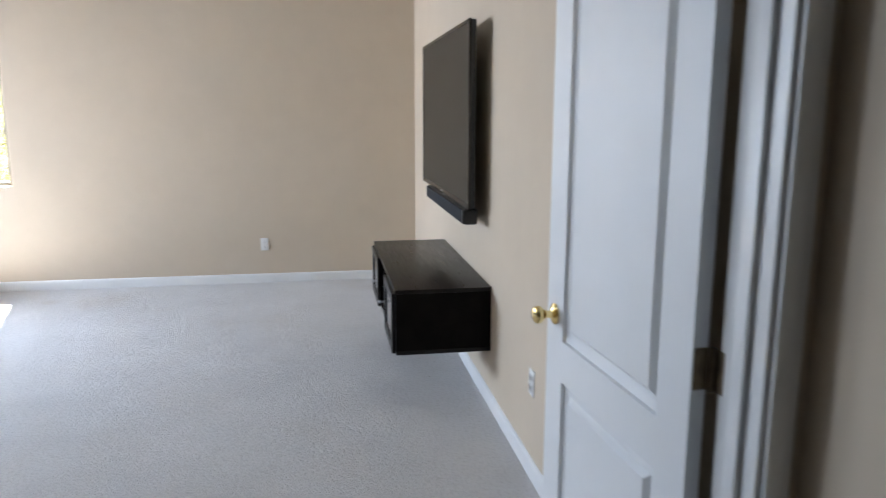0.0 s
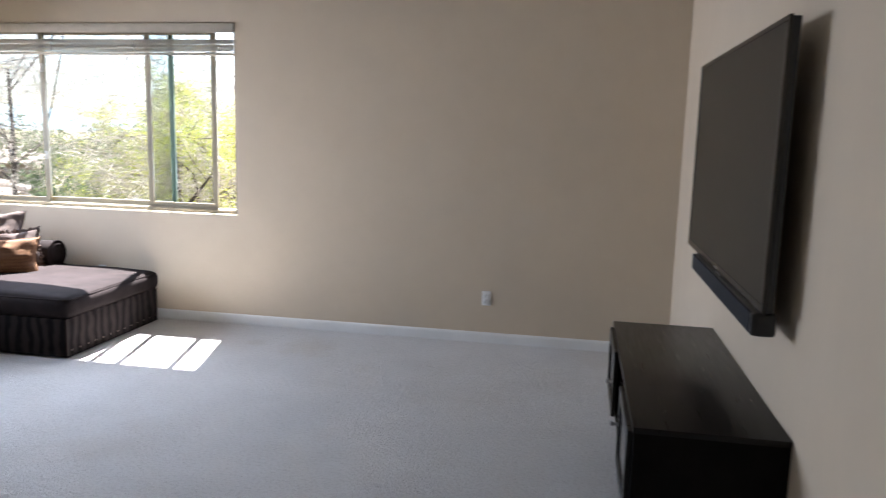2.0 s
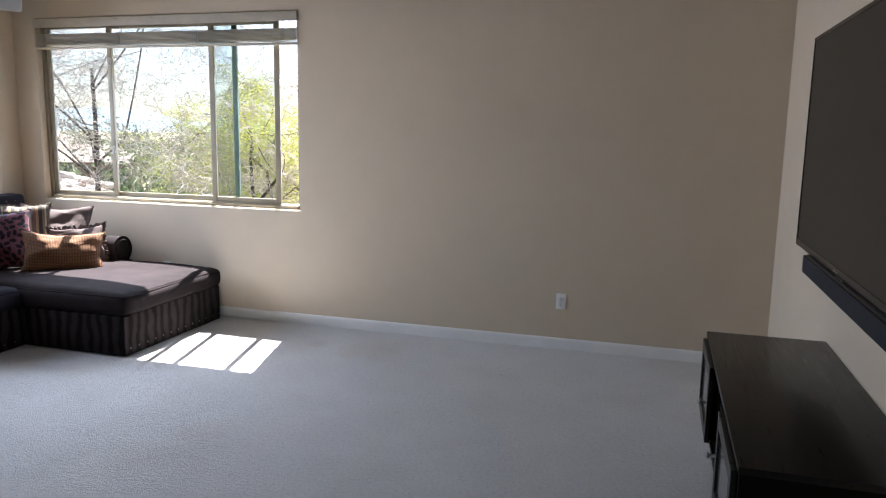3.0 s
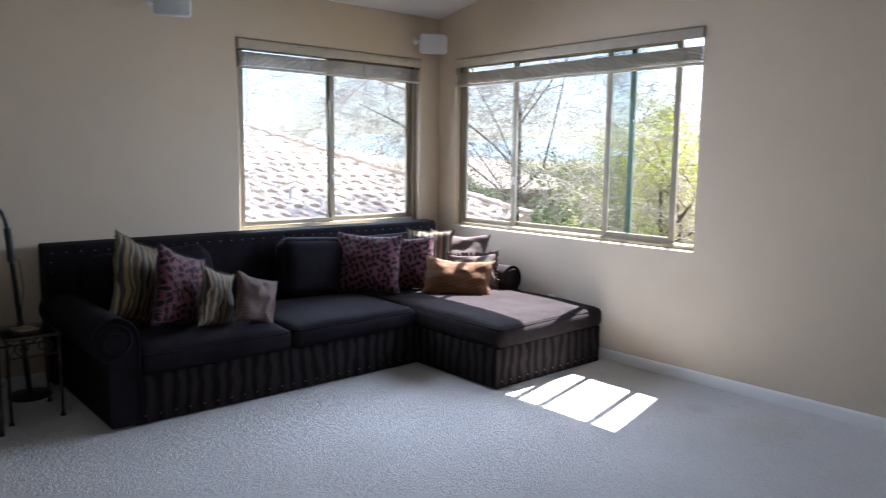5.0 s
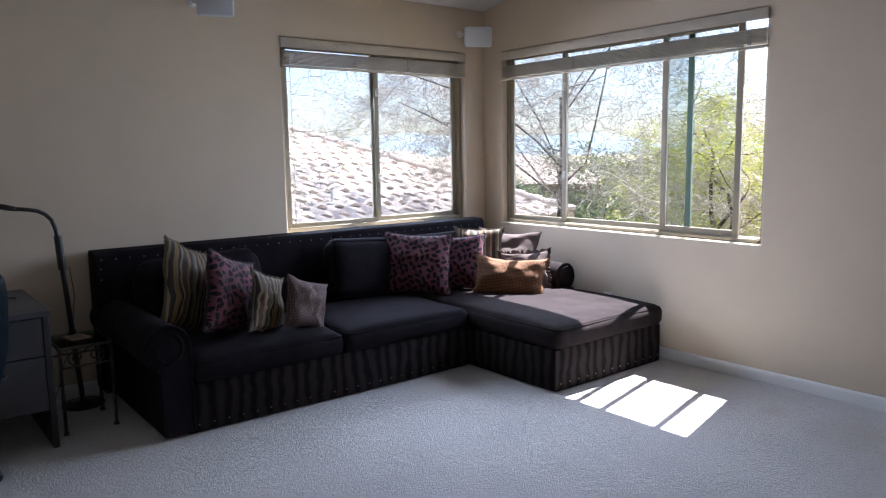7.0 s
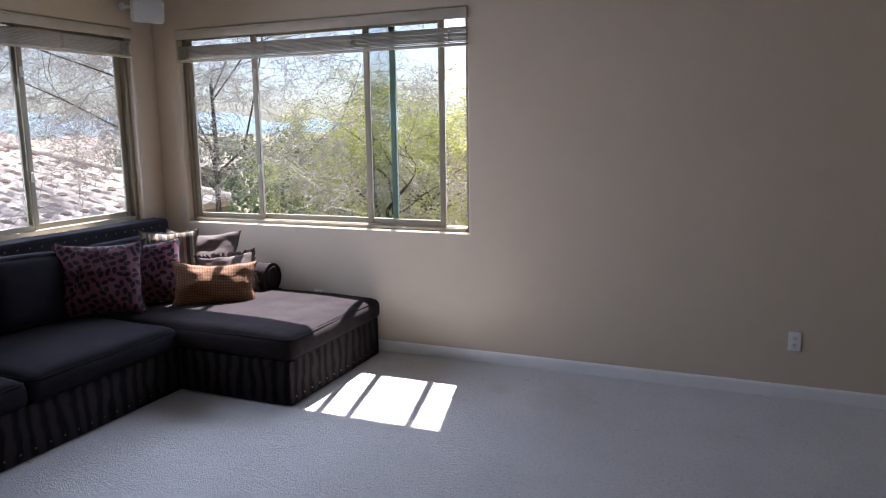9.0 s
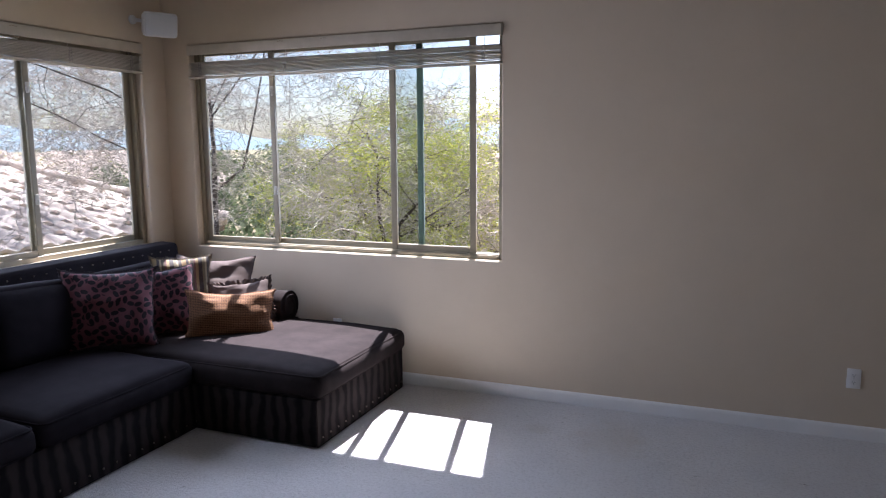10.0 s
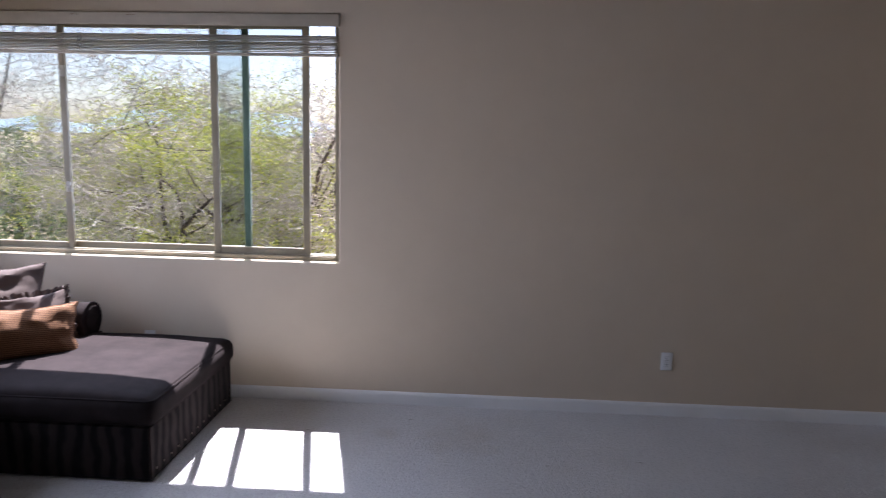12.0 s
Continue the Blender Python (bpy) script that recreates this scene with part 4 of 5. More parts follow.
pillow("mauve velvet pillow with dark leaf print, half in sunlight", 0.44, 0.46, 0.16, LEOPARD, (-4.28, 5.64, 0.675), 50, -14, -3, DARK_EDGE, "corded_edge", 0, 6.1)
pillow("striped gold and brown silk pillow tucked behind others", 0.40, 0.40, 0.12, STRIPED, (-4.36, 5.92, 0.735), 50, -16, 2, FRINGE, "fringe", 0, 7.4)
pillow("crumpled taupe satin pillow in the sofa corner", 0.56, 0.42, 0.17, TAUPE, (-4.26, 6.14, 0.715), 33, -28, 3, TAUPE, "corded_edge", 0, 8.2, 0.05)
pillow("taupe satin pillow with a ruffled edge", 0.40, 0.30, 0.14, TAUPE, (-3.97, 6.07, 0.610), 40, -24, -4, TAUPE, "ruffle", 0.04, 9.6, 0.03)
pillow("oblong rust-orange woven pillow lying on the chaise", 0.58, 0.33, 0.19, ORANGE, (-3.87, 5.81, 0.585), 39, -20, 3, ORANGE, "corded_edge", 0, 10.5, 0.045)


# ---- wall speakers ----
SPEAKER_WHITE = mottled("white_speaker_plastic", (0.66, 0.67, 0.68), (0.72, 0.73, 0.74), 12, 0.4).m
GRILLE = mottled("pale_grey_metal_grille", (0.50, 0.52, 0.54), (0.60, 0.62, 0.64), 500, 0.5, bump=0.4, bscale=700, dist=0.001).m


def wall_speaker(label, body_m, wall_y, wall_z):
    s = thing("wall_speaker", label, "speaker", None, "white wall speakers")
    bm = box(-0.115, 0.115, -0.075, 0.075, -0.080, 0.080, 0.034, 4)
    for v in bm.verts:
        k = (v.co.y + 0.075) / 0.15
        v.co.x *= 1 - 0.32 * k
        v.co.z *= 1 - 0.22 * k
    part("cabinet", bm, SPEAKER_WHITE, s, "", body_m)
    g = box(-0.100, 0.100, -0.084, -0.072, -0.066, 0.066, 0.006, 2)
    for v in g.verts:
        v.co.y -= 0.010 * (1 - (v.co.x / 0.103) ** 2)
    part("grille", g, GRILLE, s, "pale grey curved grille", body_m)
    b = body_m @ Vector((0, 0.07, 0))
    part("bracket_arm", tube([b, (b.x - 0.03, (b.y + wall_y) / 2, (b.z + wall_z) / 2), (XW + 0.02, wall_y, wall_z)], 0.013, 10), SPEAKER_WHITE, s)
    part("bracket_plate", lathe([(0, 0), (0.034, 0), (0.034, 0.012), (0.024, 0.022), (0, 0.024)], 18, None, pose(XW + 0.001, wall_y, wall_z, 0, 90, 0)), SPEAKER_WHITE, s)
    return s


wall_speaker("white bookshelf speaker on a swivel bracket in the corner", pose(-4.760, 6.265, 2.580, 0, 0, 60) @ pose(0, 0, 0, 10, 0, 0) @ Matrix.Scale(1.14, 4), 6.215, 2.62)
wall_speaker("white bookshelf speaker on a swivel bracket above the sofa", pose(-4.750, 3.885, 2.605, 0, 0, 72) @ pose(0, 0, 0, 10, 0, 0) @ Matrix.Scale(1.14, 4), 3.80, 2.64)


# ---- side table, lamp, desk, chair ----
IRON = mottled("bronzed_wrought_iron", (0.045, 0.034, 0.026), (0.10, 0.075, 0.055), 22, 0.5, 0.7, bump=0.2, bscale=60).m
TABLE_GLASS = glass_mat("table_glass", (0.82, 0.90, 0.88))
PAPER = mottled("printed_coaster_paper", (0.22, 0.14, 0.09), (0.34, 0.24, 0.16), 30, 0.6).m
LAMP_BLACK = mottled("satin_black_metal", (0.012, 0.012, 0.013), (0.022, 0.022, 0.023), 25, 0.35, 0.2).m
LAMP_LENS = mottled("milky_lamp_lens", (0.20, 0.21, 0.22), (0.26, 0.27, 0.28), 20, 0.4).m


def side_table():
    x0, x1, y0, y1, h = -4.56, -4.215, 2.655, 2.945, 0.515
    t = thing("side_table", "small wrought-iron side table with a glass top", "side table")
    for x in (x0 + 0.01, x1 - 0.01):
        for y in (y0 + 0.01, y1 - 0.01):
            bm = tube([(x, y, 0.012), (x, y, h - 0.02)], 0.0095, 8)
            lathe([(0, 0), (0.016, 0), (0.014, 0.012), (0.009, 0.02), (0, 0.02)], 10, bm, pose(x, y, 0))
            part("leg", bm, IRON, t)
    for bm in (box(x0, x1, y0, y0 + 0.018, h - 0.022, h - 0.004, 0.003, 1), box(x0, x1, y1 - 0.018, y1, h - 0.022, h - 0.004, 0.003, 1),
               box(x0, x0 + 0.018, y0 + 0.018, y1 - 0.018, h - 0.022, h - 0.004, 0.003, 1), box(x1 - 0.018, x1, y0 + 0.018, y1 - 0.018, h - 0.022, h - 0.004, 0.003, 1)):
        part("top_rail", bm, IRON, t)
    part("glass_top", box(x0 + 0.004, x1 - 0.004, y0 + 0.004, y1 - 0.004, h - 0.004, h + 0.004, 0.002, 1), TABLE_GLASS, t, "clear glass top")
    for x in (x1 - 0.01, x0 + 0.01):
        part("stretcher", tube([(x, y0 + 0.01, h - 0.125), (x, y1 - 0.01, h - 0.125)], 0.006, 8), IRON, t)
        yc = (y0 + y1) / 2
        for s in (-1, 1):
            pts = []
            for k in range(26):
                a = radians(-90 + 470 * k / 25)
                r = 0.045 * (1 - 0.66 * k / 25)
                pts.append((x, yc + s * (0.055 + r * math.cos(a)), h - 0.072 + r * math.sin(a)))
            part("scroll", tube(pts, 0.0045, 6), IRON, t, "curled iron scroll")
    return t


side_table()
coaster = thing("coaster", "square printed coaster lying on the glass table", "coaster", pose(-4.40, 2.795, 0.519, 0, 0, 12))
part("card", box(-0.075, 0.075, -0.055, 0.055, 0.0, 0.002, 0.0006, 1), PAPER, coaster)
part("print", box(-0.05, 0.05, -0.035, 0.035, 0.002, 0.0028), mottled("dark_print", (0.05, 0.03, 0.025), (0.24, 0.18, 0.12), 40, 0.6).m, coaster)


def floor_lamp():
    l = thing("floor_lamp", "black gooseneck LED floor lamp, switched off, beside the sofa", "floor lamp")
    bx, by = -4.735, 2.865
    part("base", lathe([(0, 0), (0.125, 0), (0.128, 0.008), (0.122, 0.018), (0.03, 0.024), (0.016, 0.035), (0, 0.035)], 36, None, pose(bx, by, 0)), LAMP_BLACK, l)
    top = Vector((bx + 0.02, 2.805, 0.90))
    part("pole", tube([(bx, by, 0.02), (bx + 0.010, 2.835, 0.46), top], [0.0155, 0.0155, 0.0155], 12), LAMP_BLACK, l)
    part("pole_joint", tube([(bx + 0.010, 2.838, 0.45), (bx + 0.0105, 2.835, 0.50)], 0.019, 12), LAMP_BLACK, l)
    part("handle", tube([top - Vector((0, 0, 0.01)), top + Vector((0, -0.012, 0.20))], [0.025, 0.022], 14), LAMP_BLACK, l, "ribbed black switch sleeve")
    pts = [top + Vector((0, -0.012, 0.19))]
    for y, z in ((2.782, 1.15), (2.765, 1.20), (2.735, 1.235), (2.695, 1.258), (2.64, 1.270), (2.57, 1.278)):
        pts.append(Vector((bx + 0.03, y, z)))
    part("gooseneck", tube(pts, 0.0125, 10), LAMP_BLACK, l)
    hd = soft_box(0.095, 0.25, 0.032, 0.0155, 8)
    m = pose(bx + 0.03, 2.455, 1.310, -15, 0, 0)
    head = part("head", hd, LAMP_BLACK, l, "flat oval lamp head", m)
    part("lens", box(-0.032, 0.032, -0.105, 0.09, -0.0185, -0.014, 0.003, 1), LAMP_LENS, head, "milky lamp lens")
    cord = [(bx + 0.02, 2.835, 0.52), (bx + 0.025, 2.86, 0.72), (bx + 0.02, 2.845, 0.90)]
    part("cord", tube(cord, 0.003, 6), LAMP_BLACK, l)
    low = [(bx + 0.015, 2.815, 0.50), (bx - 0.02, 2.79, 0.42), (bx - 0.03, 2.80, 0.33), (bx - 0.06, 2.77, 0.24), (bx - 0.10, 2.76, 0.14), (bx - 0.14, 2.74, 0.06), (bx - 0.15, 2.70, 0.004)]
    part("cord", tube(low, 0.003, 6), LAMP_BLACK, l)
    return l


floor_lamp()
DESK = mottled("dark_grey_brown_laminate", (0.040, 0.038, 0.042), (0.055, 0.052, 0.056), 5, 0.45, bump=0.04, bscale=80).m
DESK_EDGE = mottled("darker_desk_edge", (0.016, 0.014, 0.015), (0.024, 0.021, 0.022), 9, 0.45).m


def desk():
    x0, x1, y1, h = -4.90, -4.06, 2.600, 0.765
    d = thing("desk", "dark grey laminate desk with two drawers against the wall", "desk")
    part("top", box(x0, x1 + 0.01, 1.08, y1 + 0.006, h - 0.032, h, 0.003, 2), DESK, d)
    part("end_panel", box(x0 + 0.01, x1, y1 - 0.032, y1, 0.0, h - 0.032, 0.002, 1), DESK_EDGE, d, "full-height end panel")
    part("end_panel", box(x0 + 0.01, x1, 1.09, 1.122, 0.0, h - 0.032, 0.002, 1), DESK_EDGE, d)
    part("back_panel", box(x0 + 0.01, x0 + 0.026, 1.122, y1 - 0.032, 0.25, h - 0.032), DESK, d)
    part("drawer_box", box(x0 + 0.10, x1 - 0.022, 2.06, y1 - 0.034, 0.215, h - 0.034), DESK_EDGE, d)
    for z0, z1 in ((0.520, 0.728), (0.218, 0.514)):
        f = part("drawer_front", box(x1 - 0.022, x1 - 0.002, 2.06, y1 - 0.036, z0, z1, 0.002, 1), DESK, d)
        zc = z1 - 0.075
        yc = 2.315
        part("drawer_pull", tube([(x1 - 0.002, yc - 0.06, zc + 0.006), (x1 + 0.022, yc - 0.05, zc), (x1 + 0.026, yc, zc - 0.003), (x1 + 0.022, yc + 0.05, zc), (x1 - 0.002, yc + 0.06, zc + 0.006)], 0.006, 8), STEEL, f, "bowed steel pull")
    return d


desk()
cable = thing("desk_cable", "short black cable end lying on the desk", "cable")
part("cable", tube([(-4.62, 2.30, 0.770), (-4.60, 2.42, 0.771), (-4.57, 2.48, 0.773), (-4.55, 2.52, 0.771)], 0.005, 6), LAMP_BLACK, cable)
LEATHER = mottled("dark_teal_leather", (0.003, 0.007, 0.012), (0.005, 0.011, 0.017), 8, 0.45, spec=0.16, bump=0.25, bscale=120, dist=0.001).m
CHROME = mottled("chromed_steel", (0.60, 0.60, 0.61), (0.68, 0.68, 0.69), 20, 0.15, 1.0).m


def office_chair():
    c = thing("office_chair", "dark teal leather swivel chair with a chrome base at the desk", "office chair", pose(-3.815, 1.955, 0))
    bk = soft_box(0.085, 0.54, 0.64, 0.04, 16, 0.0, 0.012, 0, 3.0)
    for v in bk.verts:
        k = v.co.z / 0.32
        v.co.y *= 1 - 0.10 * k * k - (0.12 * -k if k < 0 else 0)
        v.co.x += 0.05 * (v.co.y / 0.27) ** 2 * -1 + 0.03 * k
    m = pose(0.285, 0.145, 0.745, 0, 8, 14)
    back = part("backrest", bk, LEATHER, c, "padded leather backrest", m)
    part("piping", tube([(0.03, -0.22, 0.30), (0.034, 0.0, 0.318), (0.03, 0.22, 0.30)], 0.006, 6), LEATHER, back)
    part("seat", soft_box(0.52, 0.52, 0.11, 0.05, 14, 0.02), LEATHER, c, "", pose(0.0, 0.03, 0.475))
    part("back_bar", tube([(0.10, 0.04, 0.40), (0.30, 0.12, 0.42), (0.335, 0.135, 0.60)], 0.016, 10), CHROME, c)
    part("gas_column", lathe([(0, 0.10), (0.028, 0.10), (0.028, 0.26), (0.018, 0.26), (0.018, 0.42), (0, 0.42)], 16), CHROME, c)
    part("hub", lathe([(0, 0.075), (0.05, 0.075), (0.055, 0.10), (0.04, 0.14), (0, 0.14)], 18), CHROME, c)
    for k in range(5):
        a = radians(84 + 72 * k)
        e = Vector((0.30 * math.cos(a), 0.30 * math.sin(a), 0))
        arm = bmesh.new()
        box(0.03, 0.31, -0.017, 0.017, 0.085, 0.112, 0.006, 2, arm)
        for v in arm.verts:
            v.co.z -= 0.012 * max(0, v.co.x - 0.03) / 0.28
            v.co.y *= 1 - 0.35 * v.co.x / 0.31
        part("base_arm", turned(arm, pose(0, 0, 0, 0, 0, math.degrees(a))), CHROME, c, "chrome base arm")
        cast = part("castor", tube([(e.x, e.y, 0.055), (e.x, e.y, 0.09)], 0.006, 8), CHROME, c)
        for s in (-1, 1):
            bm = lathe([(0, -0.010), (0.022, -0.010), (0.027, -0.005), (0.027, 0.005), (0.022, 0.010), (0, 0.010)], 18, None, pose(e.x + s * 0.014, e.y + 0.012, 0.0275, 0, 90, 0))
            part("castor_wheel", bm, BLACK_PLASTIC, cast, "black twin castor wheel")
    return c


office_chair()


# ---- outside ----
GROUND_Z = -3.1


def desert_ground():
    m = Mat("dry_desert_ground", (0.30, 0.25, 0.18), 0.95, spec=0.1)
    f = m.noise(0.12, 5, 0.6)
    base = m.ramp(f, [(0.35, (0.24, 0.19, 0.13)), (0.55, (0.17, 0.16, 0.08)), (0.7, (0.11, 0.15, 0.05))])
    m.color(m.mix(0.4, base, m.ramp(m.noise(2.5, 5), [(0.3, (0.14, 0.11, 0.07)), (0.7, (0.28, 0.23, 0.17))])))
    m.bump(m.noise(3, 5), 0.4, 0.1)
    return m.m


bm = bmesh.new()
bmesh.ops.create_circle(bm, cap_ends=True, segments=64, radius=2500, matrix=pose(0, 0, GROUND_Z))
structure("ground", bm, desert_ground(), "dry desert ground with patchy grass", "ground")
STUCCO = mottled("tan_stucco", (0.46, 0.37, 0.27), (0.52, 0.43, 0.32), 3, 0.9, bump=0.3, bscale=80).m
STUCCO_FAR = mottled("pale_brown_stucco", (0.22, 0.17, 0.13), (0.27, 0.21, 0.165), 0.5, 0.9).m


def tile_mat():
    m = Mat("weathered_clay_tile", (0.50, 0.36, 0.28), 0.85, spec=0.2)
    info = m.node("ShaderNodeObjectInfo")
    geo = m.node("ShaderNodeNewGeometry")
    r = m.math("FRACT", m.math("ADD", info.outputs["Random"], geo.outputs["Random Per Island"]))
    c = m.ramp(r, [(0.0, (0.62, 0.52, 0.46)), (0.4, (0.70, 0.61, 0.55)), (0.75, (0.64, 0.54, 0.48)), (1.0, (0.72, 0.65, 0.60))])
    m.color(m.mix(0.35, c, m.ramp(m.noise(7, 5), [(0.3, (0.50, 0.39, 0.33)), (0.7, (0.70, 0.61, 0.54))])))
    m.bump(m.noise(60, 4), 0.2, 0.003)
    return m.m


TILE = tile_mat()
VENT_WHITE = mottled("white_vent_paint", (0.72, 0.72, 0.70), (0.80, 0.80, 0.78), 8, 0.6).m
ROOF_FAR = mottled("brown_distant_roof", (0.20, 0.15, 0.12), (0.26, 0.20, 0.16), 0.6, 0.9).m
RX, RZ, RS, RY1 = -9.75, 0.315, 0.34, 13.2
RIDGE_X, HIP = -17.2, 0.68


def tile_shape(w=0.33, ln=0.43, thick=0.048):
    """An S-shaped roof tile: local x across, y up the slope, z out of it."""
    n = 9
    prof = []
    for i in range(n + 1):
        u = i / n
        z = 0.042 * math.sin(math.pi * u / 0.62) if u < 0.62 else -0.014 * math.sin(math.pi * (u - 0.62) / 0.38)
        prof.append((w * (u - 0.5) * 1.06, z))
    bm = bmesh.new()
    rows = [[bm.verts.new((x, y, z + dz)) for x, z in prof] for y, dz in ((0, 0.030), (ln, 0.0))]
    under = [[bm.verts.new((x, 0, z + 0.030 - thick)) for x, z in prof]]
    for i in range(n):
        bm.faces.new((rows[0][i], rows[0][i + 1], rows[1][i + 1], rows[1][i]))
        bm.faces.new((under[0][i], under[0][i + 1], rows[0][i + 1], rows[0][i]))
    return bm


def neighbour_house():
    hs = thing("neighbour_house", "tan stucco house with a pale clay S-tile hip roof", "house")
    zr = RZ + RS * (RX - RIDGE_X)
    part("wall", box(RIDGE_X - 6.5, RX - 0.55, -8.0, RY1 - 0.55, GROUND_Z, RZ - 0.10), STUCCO, hs)
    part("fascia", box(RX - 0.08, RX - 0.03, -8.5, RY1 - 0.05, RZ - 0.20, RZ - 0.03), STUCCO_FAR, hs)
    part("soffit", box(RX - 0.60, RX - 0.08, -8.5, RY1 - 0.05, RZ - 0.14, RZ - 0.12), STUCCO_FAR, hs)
    # roof deck: hip towards the north
    ridge_y = RY1 - HIP * (RX - RIDGE_X)
    deck = bmesh.new()
    pts = [(RX, -8.5, RZ), (RX, RY1, RZ), (RIDGE_X, ridge_y, zr), (RIDGE_X, -8.5, zr), (2 * RIDGE_X - RX, RY1, RZ), (2 * RIDGE_X - RX, -8.5, RZ)]
    vs = [deck.verts.new(Vector(p) - Vector((0, 0, 0.02))) for p in pts]
    for f in ((0, 1, 2, 3), (1, 4, 2), (3, 2, 4, 5)):
        deck.faces.new([vs[i] for i in f])
    low = bmesh.ops.extrude_face_region(deck, geom=list(deck.faces))
    bmesh.ops.translate(deck, vec=(0, 0, -0.08), verts=[g for g in low["geom"] if isinstance(g, bmesh.types.BMVert)])
    roof = part("roof", deck, TILE, hs, "weathered clay tile roof")
    # tiles on the near slope
    ang = math.degrees(math.atan(RS))
    shape = finish("tile", tile_shape(), TILE)
    rest_v, rest_f = [], []
    base_v = [v.co.copy() for v in shape.vertices]
    base_f = [list(p.vertices) for p in shape.polygons]
    rnd = random.Random(4)
    run = 0.36 * math.cos(math.atan(RS))
    made = 0
    for row in range(21):
        x = RX + 0.06 - row * run
        z = RZ + RS * (RX - x) + 0.012
        limit = RY1 - HIP * (RX - x) - 0.12
        k = 0
        while True:
            y = limit - 0.15 - k * 0.33 - (0.0 if row % 2 else 0.03)
            k += 1
            if y < 3.0:
                break
            m = pose(x, y, z + rnd.uniform(-0.004, 0.004), 0, 0, 90) @ pose(0, 0, 0, ang + rnd.uniform(-0.8, 0.8), 0, rnd.uniform(-0.7, 0.7))
            if made < 300 and row < 14 and y > 6.6:
                part("tile", shape, None, roof, "", m)
                made += 1
            else:
                o = len(rest_v)
                rest_v += [m @ v for v in base_v]
                rest_f += [[i + o for i in f] for f in base_f]
    me = bpy.data.meshes.new("far_tiles")
    me.from_pydata([tuple(v) for v in rest_v], [], rest_f)
    me.materials.append(TILE)
    me.set_sharp_from_angle(angle=radians(40))
    tagged(part("far_tiles", me, None, roof, "rows of clay tiles"), kind="stuff")
    # a plumbing vent standing out of the tiles
    vx, vy = -10.85, 8.22
    vent = lathe([(0, -0.15), (0.11, -0.02), (0.10, 0.01), (0.045, 0.03), (0.032, 0.05), (0.032, 0.26), (0.025, 0.26), (0.025, 0.16), (0, 0.16)], 16)
    part("roof_vent", vent, VENT_WHITE, roof, "small white vent pipe", pose(vx, vy, RZ + RS * (RX - vx) + 0.05))
    # hip caps
    cap = bmesh.new()
    ring = []
    for y, r in ((0, 0.135), (0.42, 0.115)):
        ring.append([cap.verts.new((r * math.cos(radians(a)), y, r * 0.8 * math.sin(radians(a)) + (0.02 if y == 0 else 0))) for a in range(0, 181, 20)])
    for i in range(9):
        cap.faces.new((ring[0][i], ring[0][i + 1], ring[1][i + 1], ring[1][i]))
    cap_mesh = finish("hip_cap", cap, TILE)
    a, b = Vector((RX, RY1, RZ + 0.03)), Vector((RIDGE_X, ridge_y, zr + 0.03))
    ln = (b - a).length
    yaw = math.degrees(math.atan2(b.y - a.y, b.x - a.x)) - 90
    pit = math.degrees(math.atan2(b.z - a.z, math.hypot(b.x - a.x, b.y - a.y)))
    for k in range(int(ln / 0.36)):
        p = a.lerp(b, k * 0.36 / ln)
        part("hip_cap", cap_mesh, None, roof, "", pose(p.x, p.y, p.z, 0, 0, yaw) @ pose(0, 0, 0, pit, 0, 0))
    return hs


def far_house(x, y, w, d, h, yaw, label):
    hs = thing("far_house", label, "house", pose(x, y, GROUND_Z - 0.6, 0, 0, yaw), "houses in the distance")
    part("wall", box(-w / 2, w / 2, -d / 2, d / 2, 0, h), STUCCO_FAR, hs)
    bm = bmesh.new()
    e, r = 0.6, min(w, d) * 0.18
    base = [bm.verts.new(p) for p in ((-w / 2 - e, -d / 2 - e, h), (w / 2 + e, -d / 2 - e, h), (w / 2 + e, d / 2 + e, h), (-w / 2 - e, d / 2 + e, h))]
    t0, t1 = bm.verts.new((-w / 2 + d / 2, 0, h + r)), bm.verts.new((w / 2 - d / 2, 0, h + r))
    for f in ((base[0], base[1], t1, t0), (base[1], base[2], t1), (base[2], base[3], t0, t1), (base[3], base[0], t0), base[::-1]):
        bm.faces.new(f)
    part("roof", bm, ROOF_FAR, hs, "clay tile hip roof")
    for k in range(3):
        xx = -w / 2 + w * (k + 1) / 4
        win = part("window", box(xx - 0.6, xx + 0.6, -d / 2 - 0.03, -d / 2 + 0.05, h * 0.45, h * 0.8), DARK_SLOT, hs)
        part("window_frame", box(xx - 0.7, xx + 0.7, -d / 2 - 0.05, -d / 2 - 0.031, h * 0.42, h * 0.45), STUCCO, win)
    return hs


# ---- trees ----
def bark_mat(name, c1, c2):
    m = Mat(name, c1, 0.9, spec=0.15)
    f = m.noise(14, 5, 0.65, m.scaled(1, 1, 0.25))
    m.color(m.ramp(f, [(0.3, c1), (0.7, c2)]))
    m.bump(f, 0.6, 0.01)
    return m.m


def leaf_mat(name, c1, c2, c3):
    m = Mat(name, c1, 0.6, spec=0.2)
    geo = m.node("ShaderNodeNewGeometry")
    c = m.ramp(geo.outputs["Random Per Island"], [(0.0, c1), (0.5, c2), (1.0, c3)])
    m.color(c)
    tr = m.t.nodes.new("ShaderNodeBsdfTranslucent")
    mx = m.t.nodes.new("ShaderNodeMixShader")
    mx.inputs[0].default_value = 0.45
    m.link(c, tr.inputs["Color"])
    m.link(m.b.outputs[0], mx.inputs[1])
    m.link(tr.outputs[0], mx.inputs[2])
    m.link(mx.outputs[0], m.t.nodes["Material Output"].inputs["Surface"])
    return m.m


